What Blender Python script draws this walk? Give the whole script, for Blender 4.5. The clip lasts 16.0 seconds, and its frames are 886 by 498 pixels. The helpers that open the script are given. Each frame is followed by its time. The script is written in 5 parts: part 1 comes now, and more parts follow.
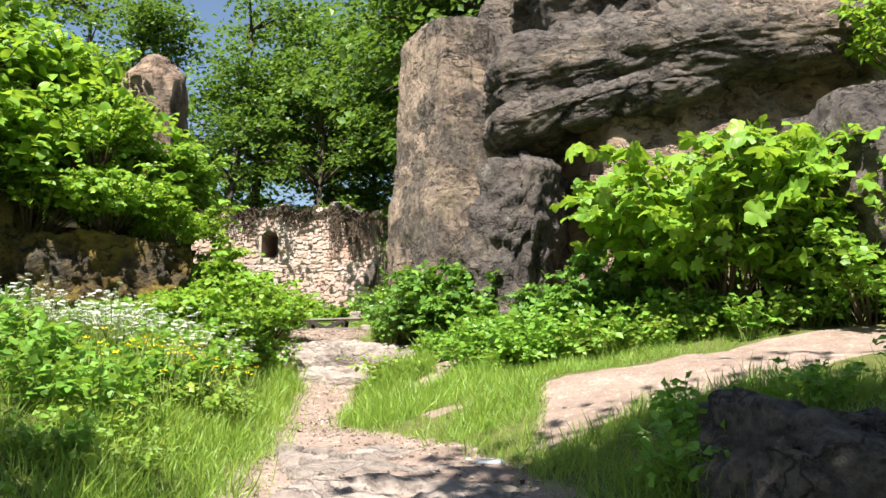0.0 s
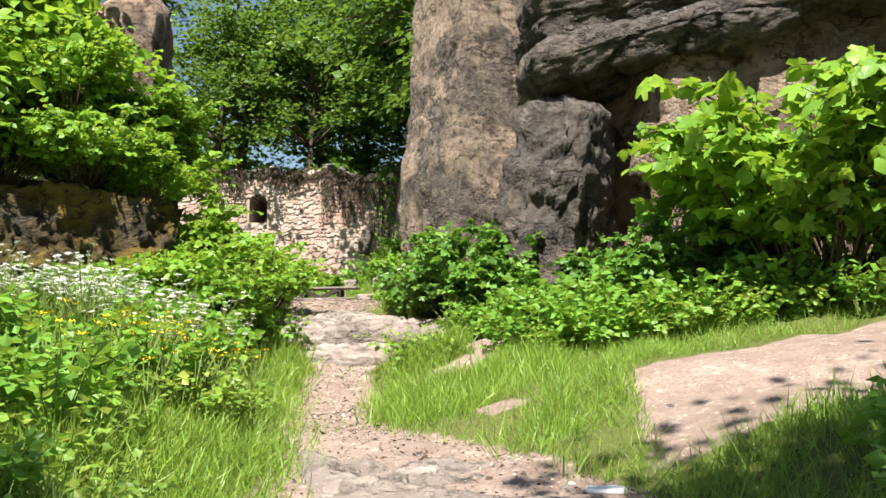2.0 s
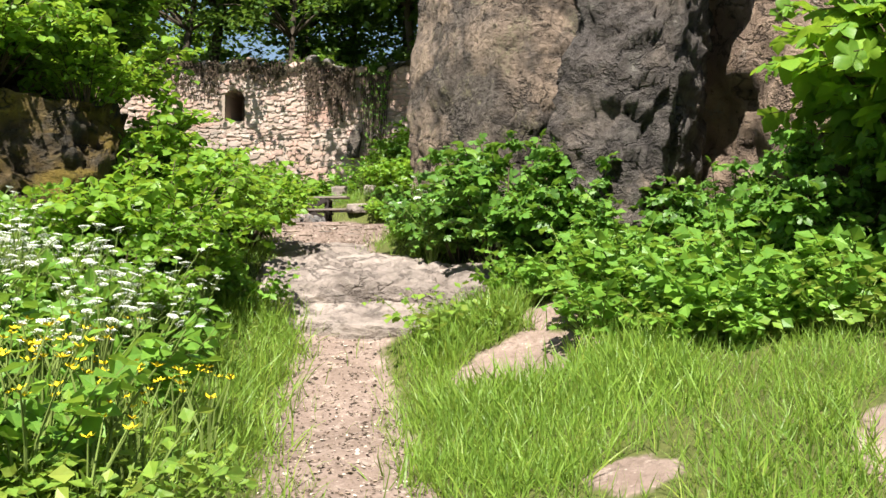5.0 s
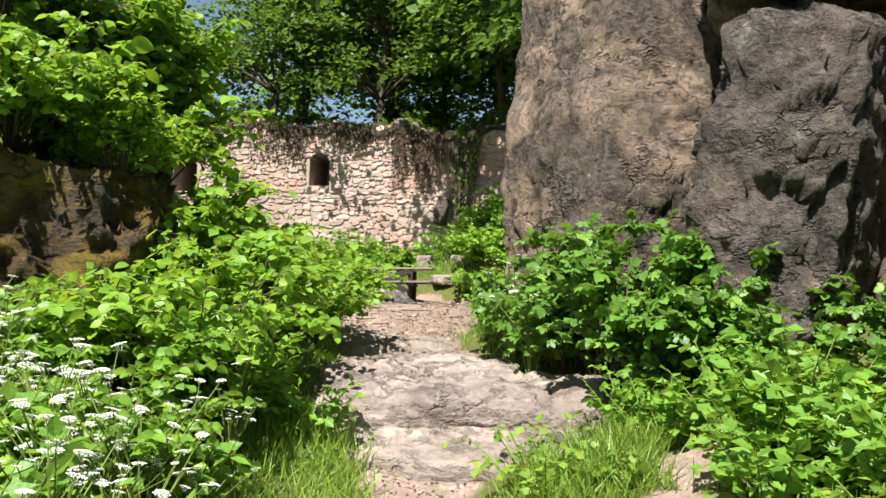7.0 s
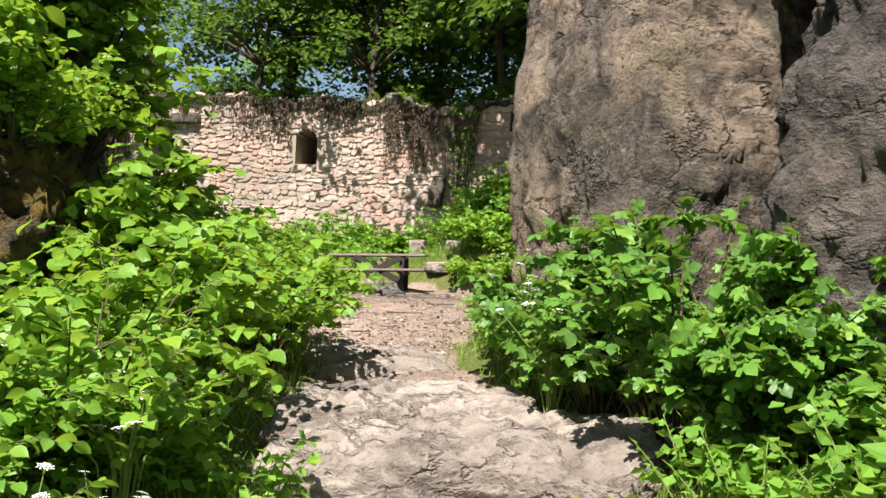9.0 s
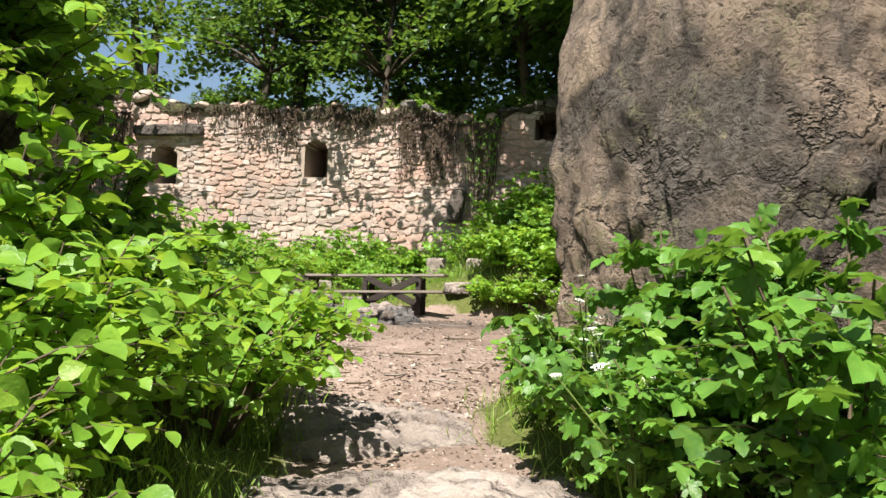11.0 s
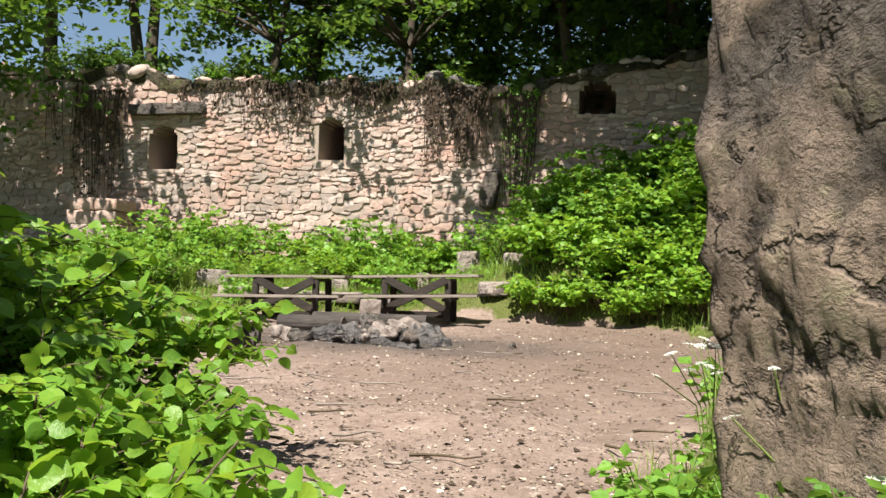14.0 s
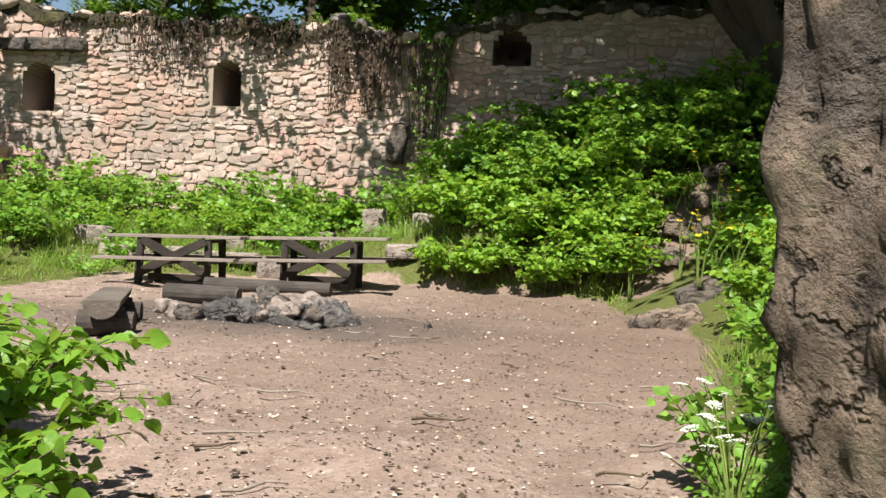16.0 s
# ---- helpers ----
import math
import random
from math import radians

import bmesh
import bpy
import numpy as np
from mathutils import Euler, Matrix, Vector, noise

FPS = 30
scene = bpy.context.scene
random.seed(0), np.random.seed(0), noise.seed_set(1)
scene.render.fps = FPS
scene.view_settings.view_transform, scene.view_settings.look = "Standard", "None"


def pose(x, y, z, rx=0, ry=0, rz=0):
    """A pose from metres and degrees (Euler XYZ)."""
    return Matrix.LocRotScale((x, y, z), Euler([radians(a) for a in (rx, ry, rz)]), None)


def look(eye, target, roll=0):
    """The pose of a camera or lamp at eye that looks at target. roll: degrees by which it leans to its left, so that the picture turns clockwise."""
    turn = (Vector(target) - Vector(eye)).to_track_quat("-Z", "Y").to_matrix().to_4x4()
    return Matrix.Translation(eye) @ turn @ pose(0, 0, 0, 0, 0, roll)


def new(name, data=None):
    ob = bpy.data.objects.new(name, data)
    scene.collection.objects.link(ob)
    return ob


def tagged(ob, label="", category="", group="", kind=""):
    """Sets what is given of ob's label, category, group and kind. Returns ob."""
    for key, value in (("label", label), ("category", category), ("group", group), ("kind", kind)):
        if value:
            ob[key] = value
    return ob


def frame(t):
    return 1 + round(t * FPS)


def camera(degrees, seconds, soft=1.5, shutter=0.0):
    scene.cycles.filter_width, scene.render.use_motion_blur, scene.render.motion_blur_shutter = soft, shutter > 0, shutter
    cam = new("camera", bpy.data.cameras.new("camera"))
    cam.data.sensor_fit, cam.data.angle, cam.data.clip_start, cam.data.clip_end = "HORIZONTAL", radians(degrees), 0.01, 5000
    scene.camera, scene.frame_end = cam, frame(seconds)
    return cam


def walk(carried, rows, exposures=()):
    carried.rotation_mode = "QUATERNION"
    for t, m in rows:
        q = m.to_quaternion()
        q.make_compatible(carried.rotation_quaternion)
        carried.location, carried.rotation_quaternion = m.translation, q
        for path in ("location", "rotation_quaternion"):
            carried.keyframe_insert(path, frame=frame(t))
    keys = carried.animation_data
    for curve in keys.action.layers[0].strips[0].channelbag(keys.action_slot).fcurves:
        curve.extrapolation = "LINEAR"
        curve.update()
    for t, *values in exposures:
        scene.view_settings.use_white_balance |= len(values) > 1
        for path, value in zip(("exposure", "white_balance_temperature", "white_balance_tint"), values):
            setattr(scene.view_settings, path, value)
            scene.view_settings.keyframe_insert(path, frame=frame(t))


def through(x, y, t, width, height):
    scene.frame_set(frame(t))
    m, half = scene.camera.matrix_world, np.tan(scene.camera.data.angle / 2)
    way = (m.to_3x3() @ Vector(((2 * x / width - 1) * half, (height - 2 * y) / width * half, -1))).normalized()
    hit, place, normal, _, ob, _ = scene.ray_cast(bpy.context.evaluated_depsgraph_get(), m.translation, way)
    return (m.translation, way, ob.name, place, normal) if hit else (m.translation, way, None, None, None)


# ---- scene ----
cam = camera(50.0, 16.0, soft=1.5)
EXPOSURE = 1.05
PATH = [
    (0, (1.221, 1.259, -0.866), (1.015, 3.229, -0.592), 0.5),
    (0.5, (1.005, 1.675, -0.828), (0.829, 3.646, -0.542), 0.9),
    (1, (0.835, 2.187, -0.785), (0.614, 4.159, -0.539), 1.5),
    (1.5, (0.692, 2.589, -0.799), (0.448, 4.562, -0.58), 0.4),
    (2, (0.465, 3.066, -0.742), (0.295, 5.047, -0.532), 0.7),
    (2.5, (0.323, 3.535, -0.692), (0.184, 5.523, -0.525), 0.1),
    (3, (0.174, 3.986, -0.672), (-0.009, 5.971, -0.504), 1.2),
    (3.5, (-0.034, 4.433, -0.624), (-0.176, 6.42, -0.45), 0.7),
    (3.7, (-0.095, 4.598, -0.618), (-0.196, 6.59, -0.469), 1.0),
    (5.8, (-0.29, 6.649, 0.043), (-0.519, 8.636, 0.007), 1.0),
    (6, (-0.306, 6.779, 0.052), (-0.616, 8.754, 0.051), 0.9),
    (6.5, (-0.358, 7.151, 0.119), (-0.7, 9.121, 0.151), 1.8),
    (7, (-0.488, 7.595, 0.137), (-0.803, 9.567, 0.253), 2.1),
    (7.5, (-0.545, 8.01, 0.129), (-0.855, 9.983, 0.238), 2.0),
    (8, (-0.54, 8.532, 0.252), (-0.929, 10.49, 0.367), 2.4),
    (8.5, (-0.639, 8.986, 0.266), (-0.988, 10.954, 0.343), 2.8),
    (9, (-0.76, 9.394, 0.345), (-1.064, 11.369, 0.42), 2.5),
    (9.5, (-0.803, 9.836, 0.422), (-1.143, 11.807, 0.45), 1.6),
    (9.7, (-0.814, 10.011, 0.461), (-1.157, 11.981, 0.517), 1.3),
    (11.8, (-1.266, 12.258, 0.508), (-1.613, 14.225, 0.617), 2.5),
    (12, (-1.299, 12.495, 0.543), (-1.642, 14.462, 0.651), 2.0),
    (12.5, (-1.38, 12.99, 0.577), (-1.72, 14.957, 0.702), 1.7),
    (13, (-1.42, 13.397, 0.669), (-1.873, 15.341, 0.798), 0.7),
    (13.5, (-1.512, 13.782, 0.683), (-1.936, 15.73, 0.845), 0.1),
    (14, (-1.66, 14.141, 0.914), (-2.065, 16.099, 0.974), 1.6),
    (14.5, (-1.706, 14.36, 1.006), (-2.009, 16.336, 1.041), 0.3),
    (15, (-1.782, 14.694, 1.138), (-2.056, 16.675, 1.147), 0.7),
    (15.5, (-1.898, 14.941, 1.162), (-2.155, 16.924, 1.147), 2.0),
    (16, (-1.996, 15.196, 1.187), (-2.187, 17.187, 1.14), 2.5),
]
walk(cam, [(t, look(eye, target, roll)) for t, eye, target, roll in PATH], [(0.0, EXPOSURE + 0.53), (4.0, EXPOSURE + 0.27), (12.0, EXPOSURE + 0.22), (16.0, EXPOSURE + 0.05)])

# ---- world and sun ----
SUN_AZ, SUN_EL = 191.0, 56.0      # compass-like: degrees clockwise from +y to where the sun stands, and its height
world = bpy.data.worlds.new("sky")
scene.world = world
world.use_nodes = True
wn = world.node_tree
sky = wn.nodes.new("ShaderNodeTexSky")
sky.sky_type, sky.sun_disc = "NISHITA", False
sky.sun_elevation, sky.sun_rotation = radians(SUN_EL), radians(SUN_AZ)
wn.links.new(sky.outputs[0], wn.nodes["Background"].inputs[0])
wn.nodes["Background"].inputs[1].default_value = 0.052
sun_dir = Vector((math.sin(radians(SUN_AZ)) * math.cos(radians(SUN_EL)), math.cos(radians(SUN_AZ)) * math.cos(radians(SUN_EL)), math.sin(radians(SUN_EL))))
sun_data = bpy.data.lights.new("sun", "SUN")
sun_data.energy, sun_data.angle, sun_data.color = 5.0, radians(0.55), (1.0, 0.94, 0.85)
sun = new("sun", sun_data)
sun.matrix_world = look(sun_dir * 60, (0, 0, 0))


# ---- materials ----
class Nodes:
    """A small writer of node trees."""

    def __init__(self, name):
        self.mat = bpy.data.materials.new(name)
        self.mat.use_nodes = True
        self.tree = self.mat.node_tree
        self.bsdf = self.tree.nodes["Principled BSDF"]
        self.out = self.tree.nodes["Material Output"]
        self.coords = self.tree.nodes.new("ShaderNodeNewGeometry").outputs["Position"]

    def add(self, kind, **values):
        node = self.tree.nodes.new(kind)
        for key, value in values.items():
            node.inputs[key].default_value = value
        return node

    def link(self, a, b):
        self.tree.links.new(a, b)

    def noise(self, scale, detail=6.0, rough=0.6, stretch=None, distort=0.0):
        n = self.add("ShaderNodeTexNoise", Scale=scale, Detail=detail, Roughness=rough, Distortion=distort)
        self.link(self.stretched(stretch), n.inputs["Vector"])
        return n.outputs["Fac"]

    def stretched(self, stretch):
        if not stretch:
            return self.coords
        m = self.tree.nodes.new("ShaderNodeMapping")
        m.inputs["Scale"].default_value = stretch
        self.link(self.coords, m.inputs["Vector"])
        return m.outputs[0]

    def cells(self, scale, feature="DISTANCE_TO_EDGE", stretch=None):
        n = self.tree.nodes.new("ShaderNodeTexVoronoi")
        n.feature = feature
        n.inputs["Scale"].default_value = scale
        self.link(self.stretched(stretch), n.inputs["Vector"])
        return n.outputs["Distance"]

    def ramp(self, fac, stops):
        n = self.tree.nodes.new("ShaderNodeValToRGB")
        while len(n.color_ramp.elements) < len(stops):
            n.color_ramp.elements.new(0.5)
        for e, (at, col) in zip(n.color_ramp.elements, stops):
            e.position = at
            e.color = (*col, 1) if isinstance(col, tuple) else (col, col, col, 1)
        self.link(fac, n.inputs[0])
        return n.outputs[0]

    def mix(self, fac, a, b, kind="MIX"):
        n = self.tree.nodes.new("ShaderNodeMix")
        n.data_type, n.blend_type = "RGBA", kind
        for socket, value in ((n.inputs[0], fac), (n.inputs[6], a), (n.inputs[7], b)):
            if isinstance(value, (int, float)):
                socket.default_value = value
            elif isinstance(value, tuple):
                socket.default_value = (*value, 1)
            else:
                self.link(value, socket)
        return n.outputs[2]

    def math(self, kind, a, b=0.0):
        n = self.tree.nodes.new("ShaderNodeMath")
        n.operation = kind
        for socket, value in zip(n.inputs, (a, b)):
            if isinstance(value, (int, float)):
                socket.default_value = value
            else:
                self.link(value, socket)
        return n.outputs[0]

    def attribute(self, name):
        n = self.tree.nodes.new("ShaderNodeAttribute")
        n.attribute_name = name
        return n.outputs["Fac"]

    def island(self):
        return self.tree.nodes.new("ShaderNodeNewGeometry").outputs["Random Per Island"]

    def piece(self):
        return self.tree.nodes.new("ShaderNodeObjectInfo").outputs["Random"]

    def done(self, colour, rough=0.9, bump=None, strength=0.5, distance=0.02, spec=0.3):
        if isinstance(colour, tuple):
            self.bsdf.inputs["Base Color"].default_value = (*colour, 1)
        else:
            self.link(colour, self.bsdf.inputs["Base Color"])
        if isinstance(rough, (int, float)):
            self.bsdf.inputs["Roughness"].default_value = rough
        else:
            self.link(rough, self.bsdf.inputs["Roughness"])
        self.bsdf.inputs["Specular IOR Level"].default_value = spec
        if bump is not None:
            b = self.add("ShaderNodeBump", Strength=strength, Distance=distance)
            self.link(bump, b.inputs["Height"])
            self.link(b.outputs[0], self.bsdf.inputs["Normal"])
        return self.mat


def rock_material(name, dark, mid, light, stain, amount, lichen=(0.30, 0.30, 0.20), worn=1.0):
    """Weathered sandstone: warm broken faces, grey crust, darker joints, cracks and pits, lichen."""
    n = Nodes(name)
    big = n.noise(0.42, 4, 0.55, None, 0.6)
    fine = n.noise(3.6, 8, 0.68)
    grain = n.noise(46.0, 4, 0.7)
    crumb = n.noise(13.0, 6, 0.72, (1.0, 1.0, 1.3), 0.1)
    seam = n.attribute("seam")
    tone = n.attribute("facet")
    base = n.mix(n.ramp(n.math("ADD", n.math("MULTIPLY", fine, 0.6), n.math("MULTIPLY", tone, 0.4)), [(0.3, 0.0), (0.68, 1.0)]), mid, light)
    cover = n.math("ADD", n.math("ADD", n.math("MULTIPLY", big, 0.62), n.math("MULTIPLY", fine, 0.24)), n.math("MULTIPLY", n.math("SUBTRACT", tone, 0.5), 0.24))
    crust = n.ramp(cover, [(amount - 0.07, 1.0), (amount + 0.035 + 0.1 * (1 - worn), 0.0)])
    grey = n.mix(n.ramp(crumb, [(0.36, 0.0), (0.62, 1.0)]), dark, stain)
    grey = n.mix(n.ramp(n.noise(1.7, 4, 0.6), [(0.45, 0.0), (0.62, 0.55)]), grey, mid)
    base = n.mix(n.math("MULTIPLY", crust, 0.55 + 0.35 * worn), base, grey)
    streak = n.ramp(n.noise(1.0, 6, 0.65, (2.6, 2.6, 0.22)), [(0.53, 0.0), (0.66, 0.6 * worn)])
    base = n.mix(streak, base, stain)
    patches = n.math("MULTIPLY", n.ramp(n.noise(2.3, 6, 0.7), [(0.54, 0.0), (0.62, 1.0)]), n.ramp(n.noise(24.0, 4, 0.7), [(0.42, 0.0), (0.58, 0.75 * worn)]))
    base = n.mix(patches, base, lichen)
    base = n.mix(n.ramp(n.noise(27.0, 3, 0.6), [(0.28, 0.7 * worn), (0.38, 0.0)]), base, dark)
    base = n.mix(n.math("MULTIPLY", seam, n.ramp(fine, [(0.3, 0.9), (0.7, 0.5)])), base, dark)
    pits = n.noise(6.0, 6, 0.72, (1.0, 1.0, 1.7), 0.2)
    base = n.mix(n.ramp(pits, [(0.33, 0.85 * worn), (0.42, 0.0)]), base, dark)
    wave = n.noise(1.0, 6, 0.6, (1.0, 1.0, 1.4), 0.1)
    crack = n.math("MULTIPLY", n.ramp(wave, [(0.478, 0.0), (0.5, 1.0), (0.512, 0.0)]), n.ramp(n.noise(1.3, 3, 0.6), [(0.42, 0.0), (0.52, 1.0)]))
    base = n.mix(n.math("MULTIPLY", crack, 0.85), base, dark)
    height = n.math("ADD", n.math("MULTIPLY", fine, 0.8), n.math("ADD", n.math("MULTIPLY", grain, 0.12), n.math("MULTIPLY", crumb, 0.95)))
    height = n.math("SUBTRACT", n.math("ADD", height, n.math("MULTIPLY", n.ramp(pits, [(0.30, 0.0), (0.46, 1.0)]), 1.0)), n.math("MULTIPLY", crack, 0.8))
    return n.done(base, 0.92, height, 0.4 + 0.6 * worn, 0.04 + 0.06 * worn, 0.2)


def leaf_material(name, dark, light, through=0.4, yellow=(0.30, 0.34, 0.03), gloss=0.42):
    n = Nodes(name)
    isl = n.island()
    col = n.mix(n.ramp(isl, [(0.0, 0.0), (0.8, 1.0)]), dark, light)
    col = n.mix(n.ramp(isl, [(0.90, 0.0), (1.0, 0.6)]), col, yellow)
    col = n.mix(n.ramp(n.noise(0.9, 3, 0.5), [(0.35, 0.35), (0.65, 0.0)]), col, dark)
    col = n.mix(0.10, n.mix(n.ramp(n.noise(40.0, 2, 0.5), [(0.4, 0.14), (0.6, 0.0)]), col, yellow), (0.26, 0.33, 0.20))
    n.done(col, gloss, n.noise(55.0, 3, 0.6), 0.35, 0.01, 0.4)
    t = n.tree.nodes.new("ShaderNodeBsdfTranslucent")
    n.link(n.mix(0.5, col, yellow), t.inputs[0])
    m = n.tree.nodes.new("ShaderNodeMixShader")
    m.inputs[0].default_value = through
    n.link(n.bsdf.outputs[0], m.inputs[1])
    n.link(t.outputs[0], m.inputs[2])
    n.link(m.outputs[0], n.out.inputs["Surface"])
    return n.mat


def bark_material(name, dark, light):
    n = Nodes(name)
    f = n.noise(9.0, 6, 0.7, (1, 1, 0.2))
    return n.done(n.mix(f, dark, light), 0.95, f, 0.8, 0.03, 0.1)


def wood_material(name, dark, light):
    n = Nodes(name)
    g = n.noise(6.0, 7, 0.7, (0.5, 9, 9))
    s = n.noise(2.0, 4, 0.6)
    col = n.mix(n.ramp(g, [(0.3, 0.0), (0.7, 1.0)]), dark, light)
    col = n.mix(n.ramp(s, [(0.45, 0.0), (0.65, 0.6)]), col, dark)
    return n.done(col, 0.85, g, 0.5, 0.01, 0.2)


def plain_material(name, colour, rough=0.8, vary=0.35):
    n = Nodes(name)
    f = n.noise(24.0, 5, 0.7)
    d = tuple(c * (1 - vary) for c in colour)
    return n.done(n.mix(f, d, colour), rough, f, 0.4, 0.01, 0.2)


M_PILLAR = rock_material("sandstone", (0.05, 0.043, 0.038), (0.25, 0.195, 0.155), (0.385, 0.295, 0.225), (0.18, 0.157, 0.14), 0.465, (0.33, 0.30, 0.19))
M_CRUST = rock_material("dark_sandstone", (0.047, 0.042, 0.04), (0.22, 0.18, 0.15), (0.34, 0.265, 0.21), (0.15, 0.134, 0.126), 0.54, (0.27, 0.255, 0.22))
M_FACE = rock_material("bare_sandstone", (0.085, 0.062, 0.05), (0.30, 0.21, 0.15), (0.42, 0.31, 0.235), (0.21, 0.17, 0.145), 0.42, (0.36, 0.34, 0.31))
M_SLAB = rock_material("trodden_sandstone", (0.16, 0.13, 0.112), (0.33, 0.275, 0.24), (0.42, 0.355, 0.315), (0.25, 0.215, 0.19), 0.47, (0.42, 0.37, 0.32), 0.62)
M_RAMP = rock_material("weathered_rock_sheet", (0.12, 0.10, 0.09), (0.24, 0.208, 0.185), (0.335, 0.295, 0.265), (0.255, 0.225, 0.205), 0.50, (0.40, 0.37, 0.33), 0.9)
M_MOSSY = rock_material("mossy_rock", (0.032, 0.03, 0.027), (0.16, 0.10, 0.025), (0.22, 0.165, 0.04), (0.10, 0.094, 0.086), 0.475, (0.17, 0.14, 0.03))
M_HAZEL = leaf_material("hazel_leaf", (0.088, 0.23, 0.014), (0.195, 0.40, 0.027), 0.46, (0.32, 0.44, 0.03))
M_MAPLE = leaf_material("maple_leaf", (0.042, 0.135, 0.014), (0.112, 0.285, 0.026), 0.38, (0.27, 0.42, 0.03))
M_TREE = leaf_material("tree_leaf", (0.022, 0.068, 0.007), (0.072, 0.175, 0.013), 0.45, (0.22, 0.34, 0.025))
M_LIGHT = leaf_material("young_leaf", (0.105, 0.26, 0.015), (0.225, 0.43, 0.03), 0.48, (0.39, 0.52, 0.03))
M_GRASS = leaf_material("grass_blade", (0.105, 0.235, 0.02), (0.23, 0.40, 0.035), 0.45, (0.46, 0.48, 0.08))
M_HERB = leaf_material("herb_leaf", (0.09, 0.24, 0.019), (0.19, 0.40, 0.033), 0.42, (0.33, 0.46, 0.04))
M_STEM = plain_material("green_stem", (0.16, 0.22, 0.05))
M_TWIG = bark_material("twig_bark", (0.06, 0.045, 0.03), (0.14, 0.11, 0.075))
M_BARK = bark_material("tree_bark", (0.035, 0.028, 0.022), (0.11, 0.09, 0.07))
M_WHITE = plain_material("white_petal", (0.66, 0.68, 0.60), 0.7, 0.12)
M_YELLOW = plain_material("yellow_petal", (0.80, 0.58, 0.02), 0.6, 0.15)
M_PLANK = wood_material("weathered_plank", (0.16, 0.13, 0.11), (0.33, 0.29, 0.25))
M_FRAME = wood_material("dark_beam", (0.022, 0.018, 0.016), (0.06, 0.05, 0.042))
M_LOG = wood_material("charred_log", (0.03, 0.027, 0.025), (0.10, 0.085, 0.075))
M_LOGEND = wood_material("sawn_log_end", (0.07, 0.06, 0.052), (0.19, 0.165, 0.14))
M_ASH = rock_material("ash", (0.05, 0.048, 0.047), (0.15, 0.14, 0.135), (0.26, 0.245, 0.235), (0.10, 0.095, 0.092), 0.45, (0.36, 0.34, 0.32))
M_ASHSTONE = rock_material("sooty_stone", (0.06, 0.056, 0.054), (0.24, 0.215, 0.20), (0.36, 0.325, 0.30), (0.14, 0.13, 0.125), 0.46, (0.40, 0.37, 0.34))
M_VINE = bark_material("dead_vine", (0.03, 0.022, 0.016), (0.10, 0.075, 0.055))
M_PAPER = plain_material("white_paper", (0.85, 0.84, 0.82), 0.7, 0.08)


def litter_material():
    n = Nodes("litter")
    return n.done(n.ramp(n.island(), [(0.0, (0.14, 0.10, 0.07)), (0.4, (0.34, 0.26, 0.19)), (0.75, (0.50, 0.42, 0.33)), (1.0, (0.68, 0.62, 0.54))]), 0.9)


M_LITTER = litter_material()
M_CAP = rock_material("mossy_soil_and_shade", (0.04, 0.036, 0.028), (0.12, 0.095, 0.065), (0.17, 0.14, 0.10), (0.09, 0.085, 0.05), 0.5, (0.15, 0.17, 0.05))


def stone_material(name, by_piece):
    n = Nodes(name)
    r = n.piece() if by_piece else n.island()
    col = n.ramp(r, [(0.0, (0.33, 0.24, 0.205)), (0.25, (0.53, 0.40, 0.34)), (0.5, (0.57, 0.46, 0.405)), (0.72, (0.36, 0.29, 0.255)), (0.88, (0.55, 0.355, 0.30)), (1.0, (0.66, 0.57, 0.52))])
    col = n.mix(n.ramp(n.noise(0.55, 4, 0.6, None, 0.3), [(0.46, 0.0), (0.60, 0.6)]), col, (0.50, 0.30, 0.235))
    f = n.noise(7.0, 7, 0.7)
    col = n.mix(n.ramp(f, [(0.35, 0.5), (0.6, 0.0)]), col, (0.22, 0.18, 0.15))
    col = n.mix(n.ramp(n.noise(0.8, 5, 0.65), [(0.50, 0.0), (0.64, 0.65)]), col, (0.26, 0.235, 0.21))
    return n.done(col, 0.93, n.math("ADD", f, n.math("MULTIPLY", n.noise(40.0, 3, 0.6), 0.3)), 0.8, 0.03, 0.2)


M_STONE = stone_material("wall_stone", True)
M_STONES = stone_material("wall_stone_joined", False)
M_MORTAR = plain_material("mortar_rubble", (0.44, 0.355, 0.29), 0.98, 0.55)


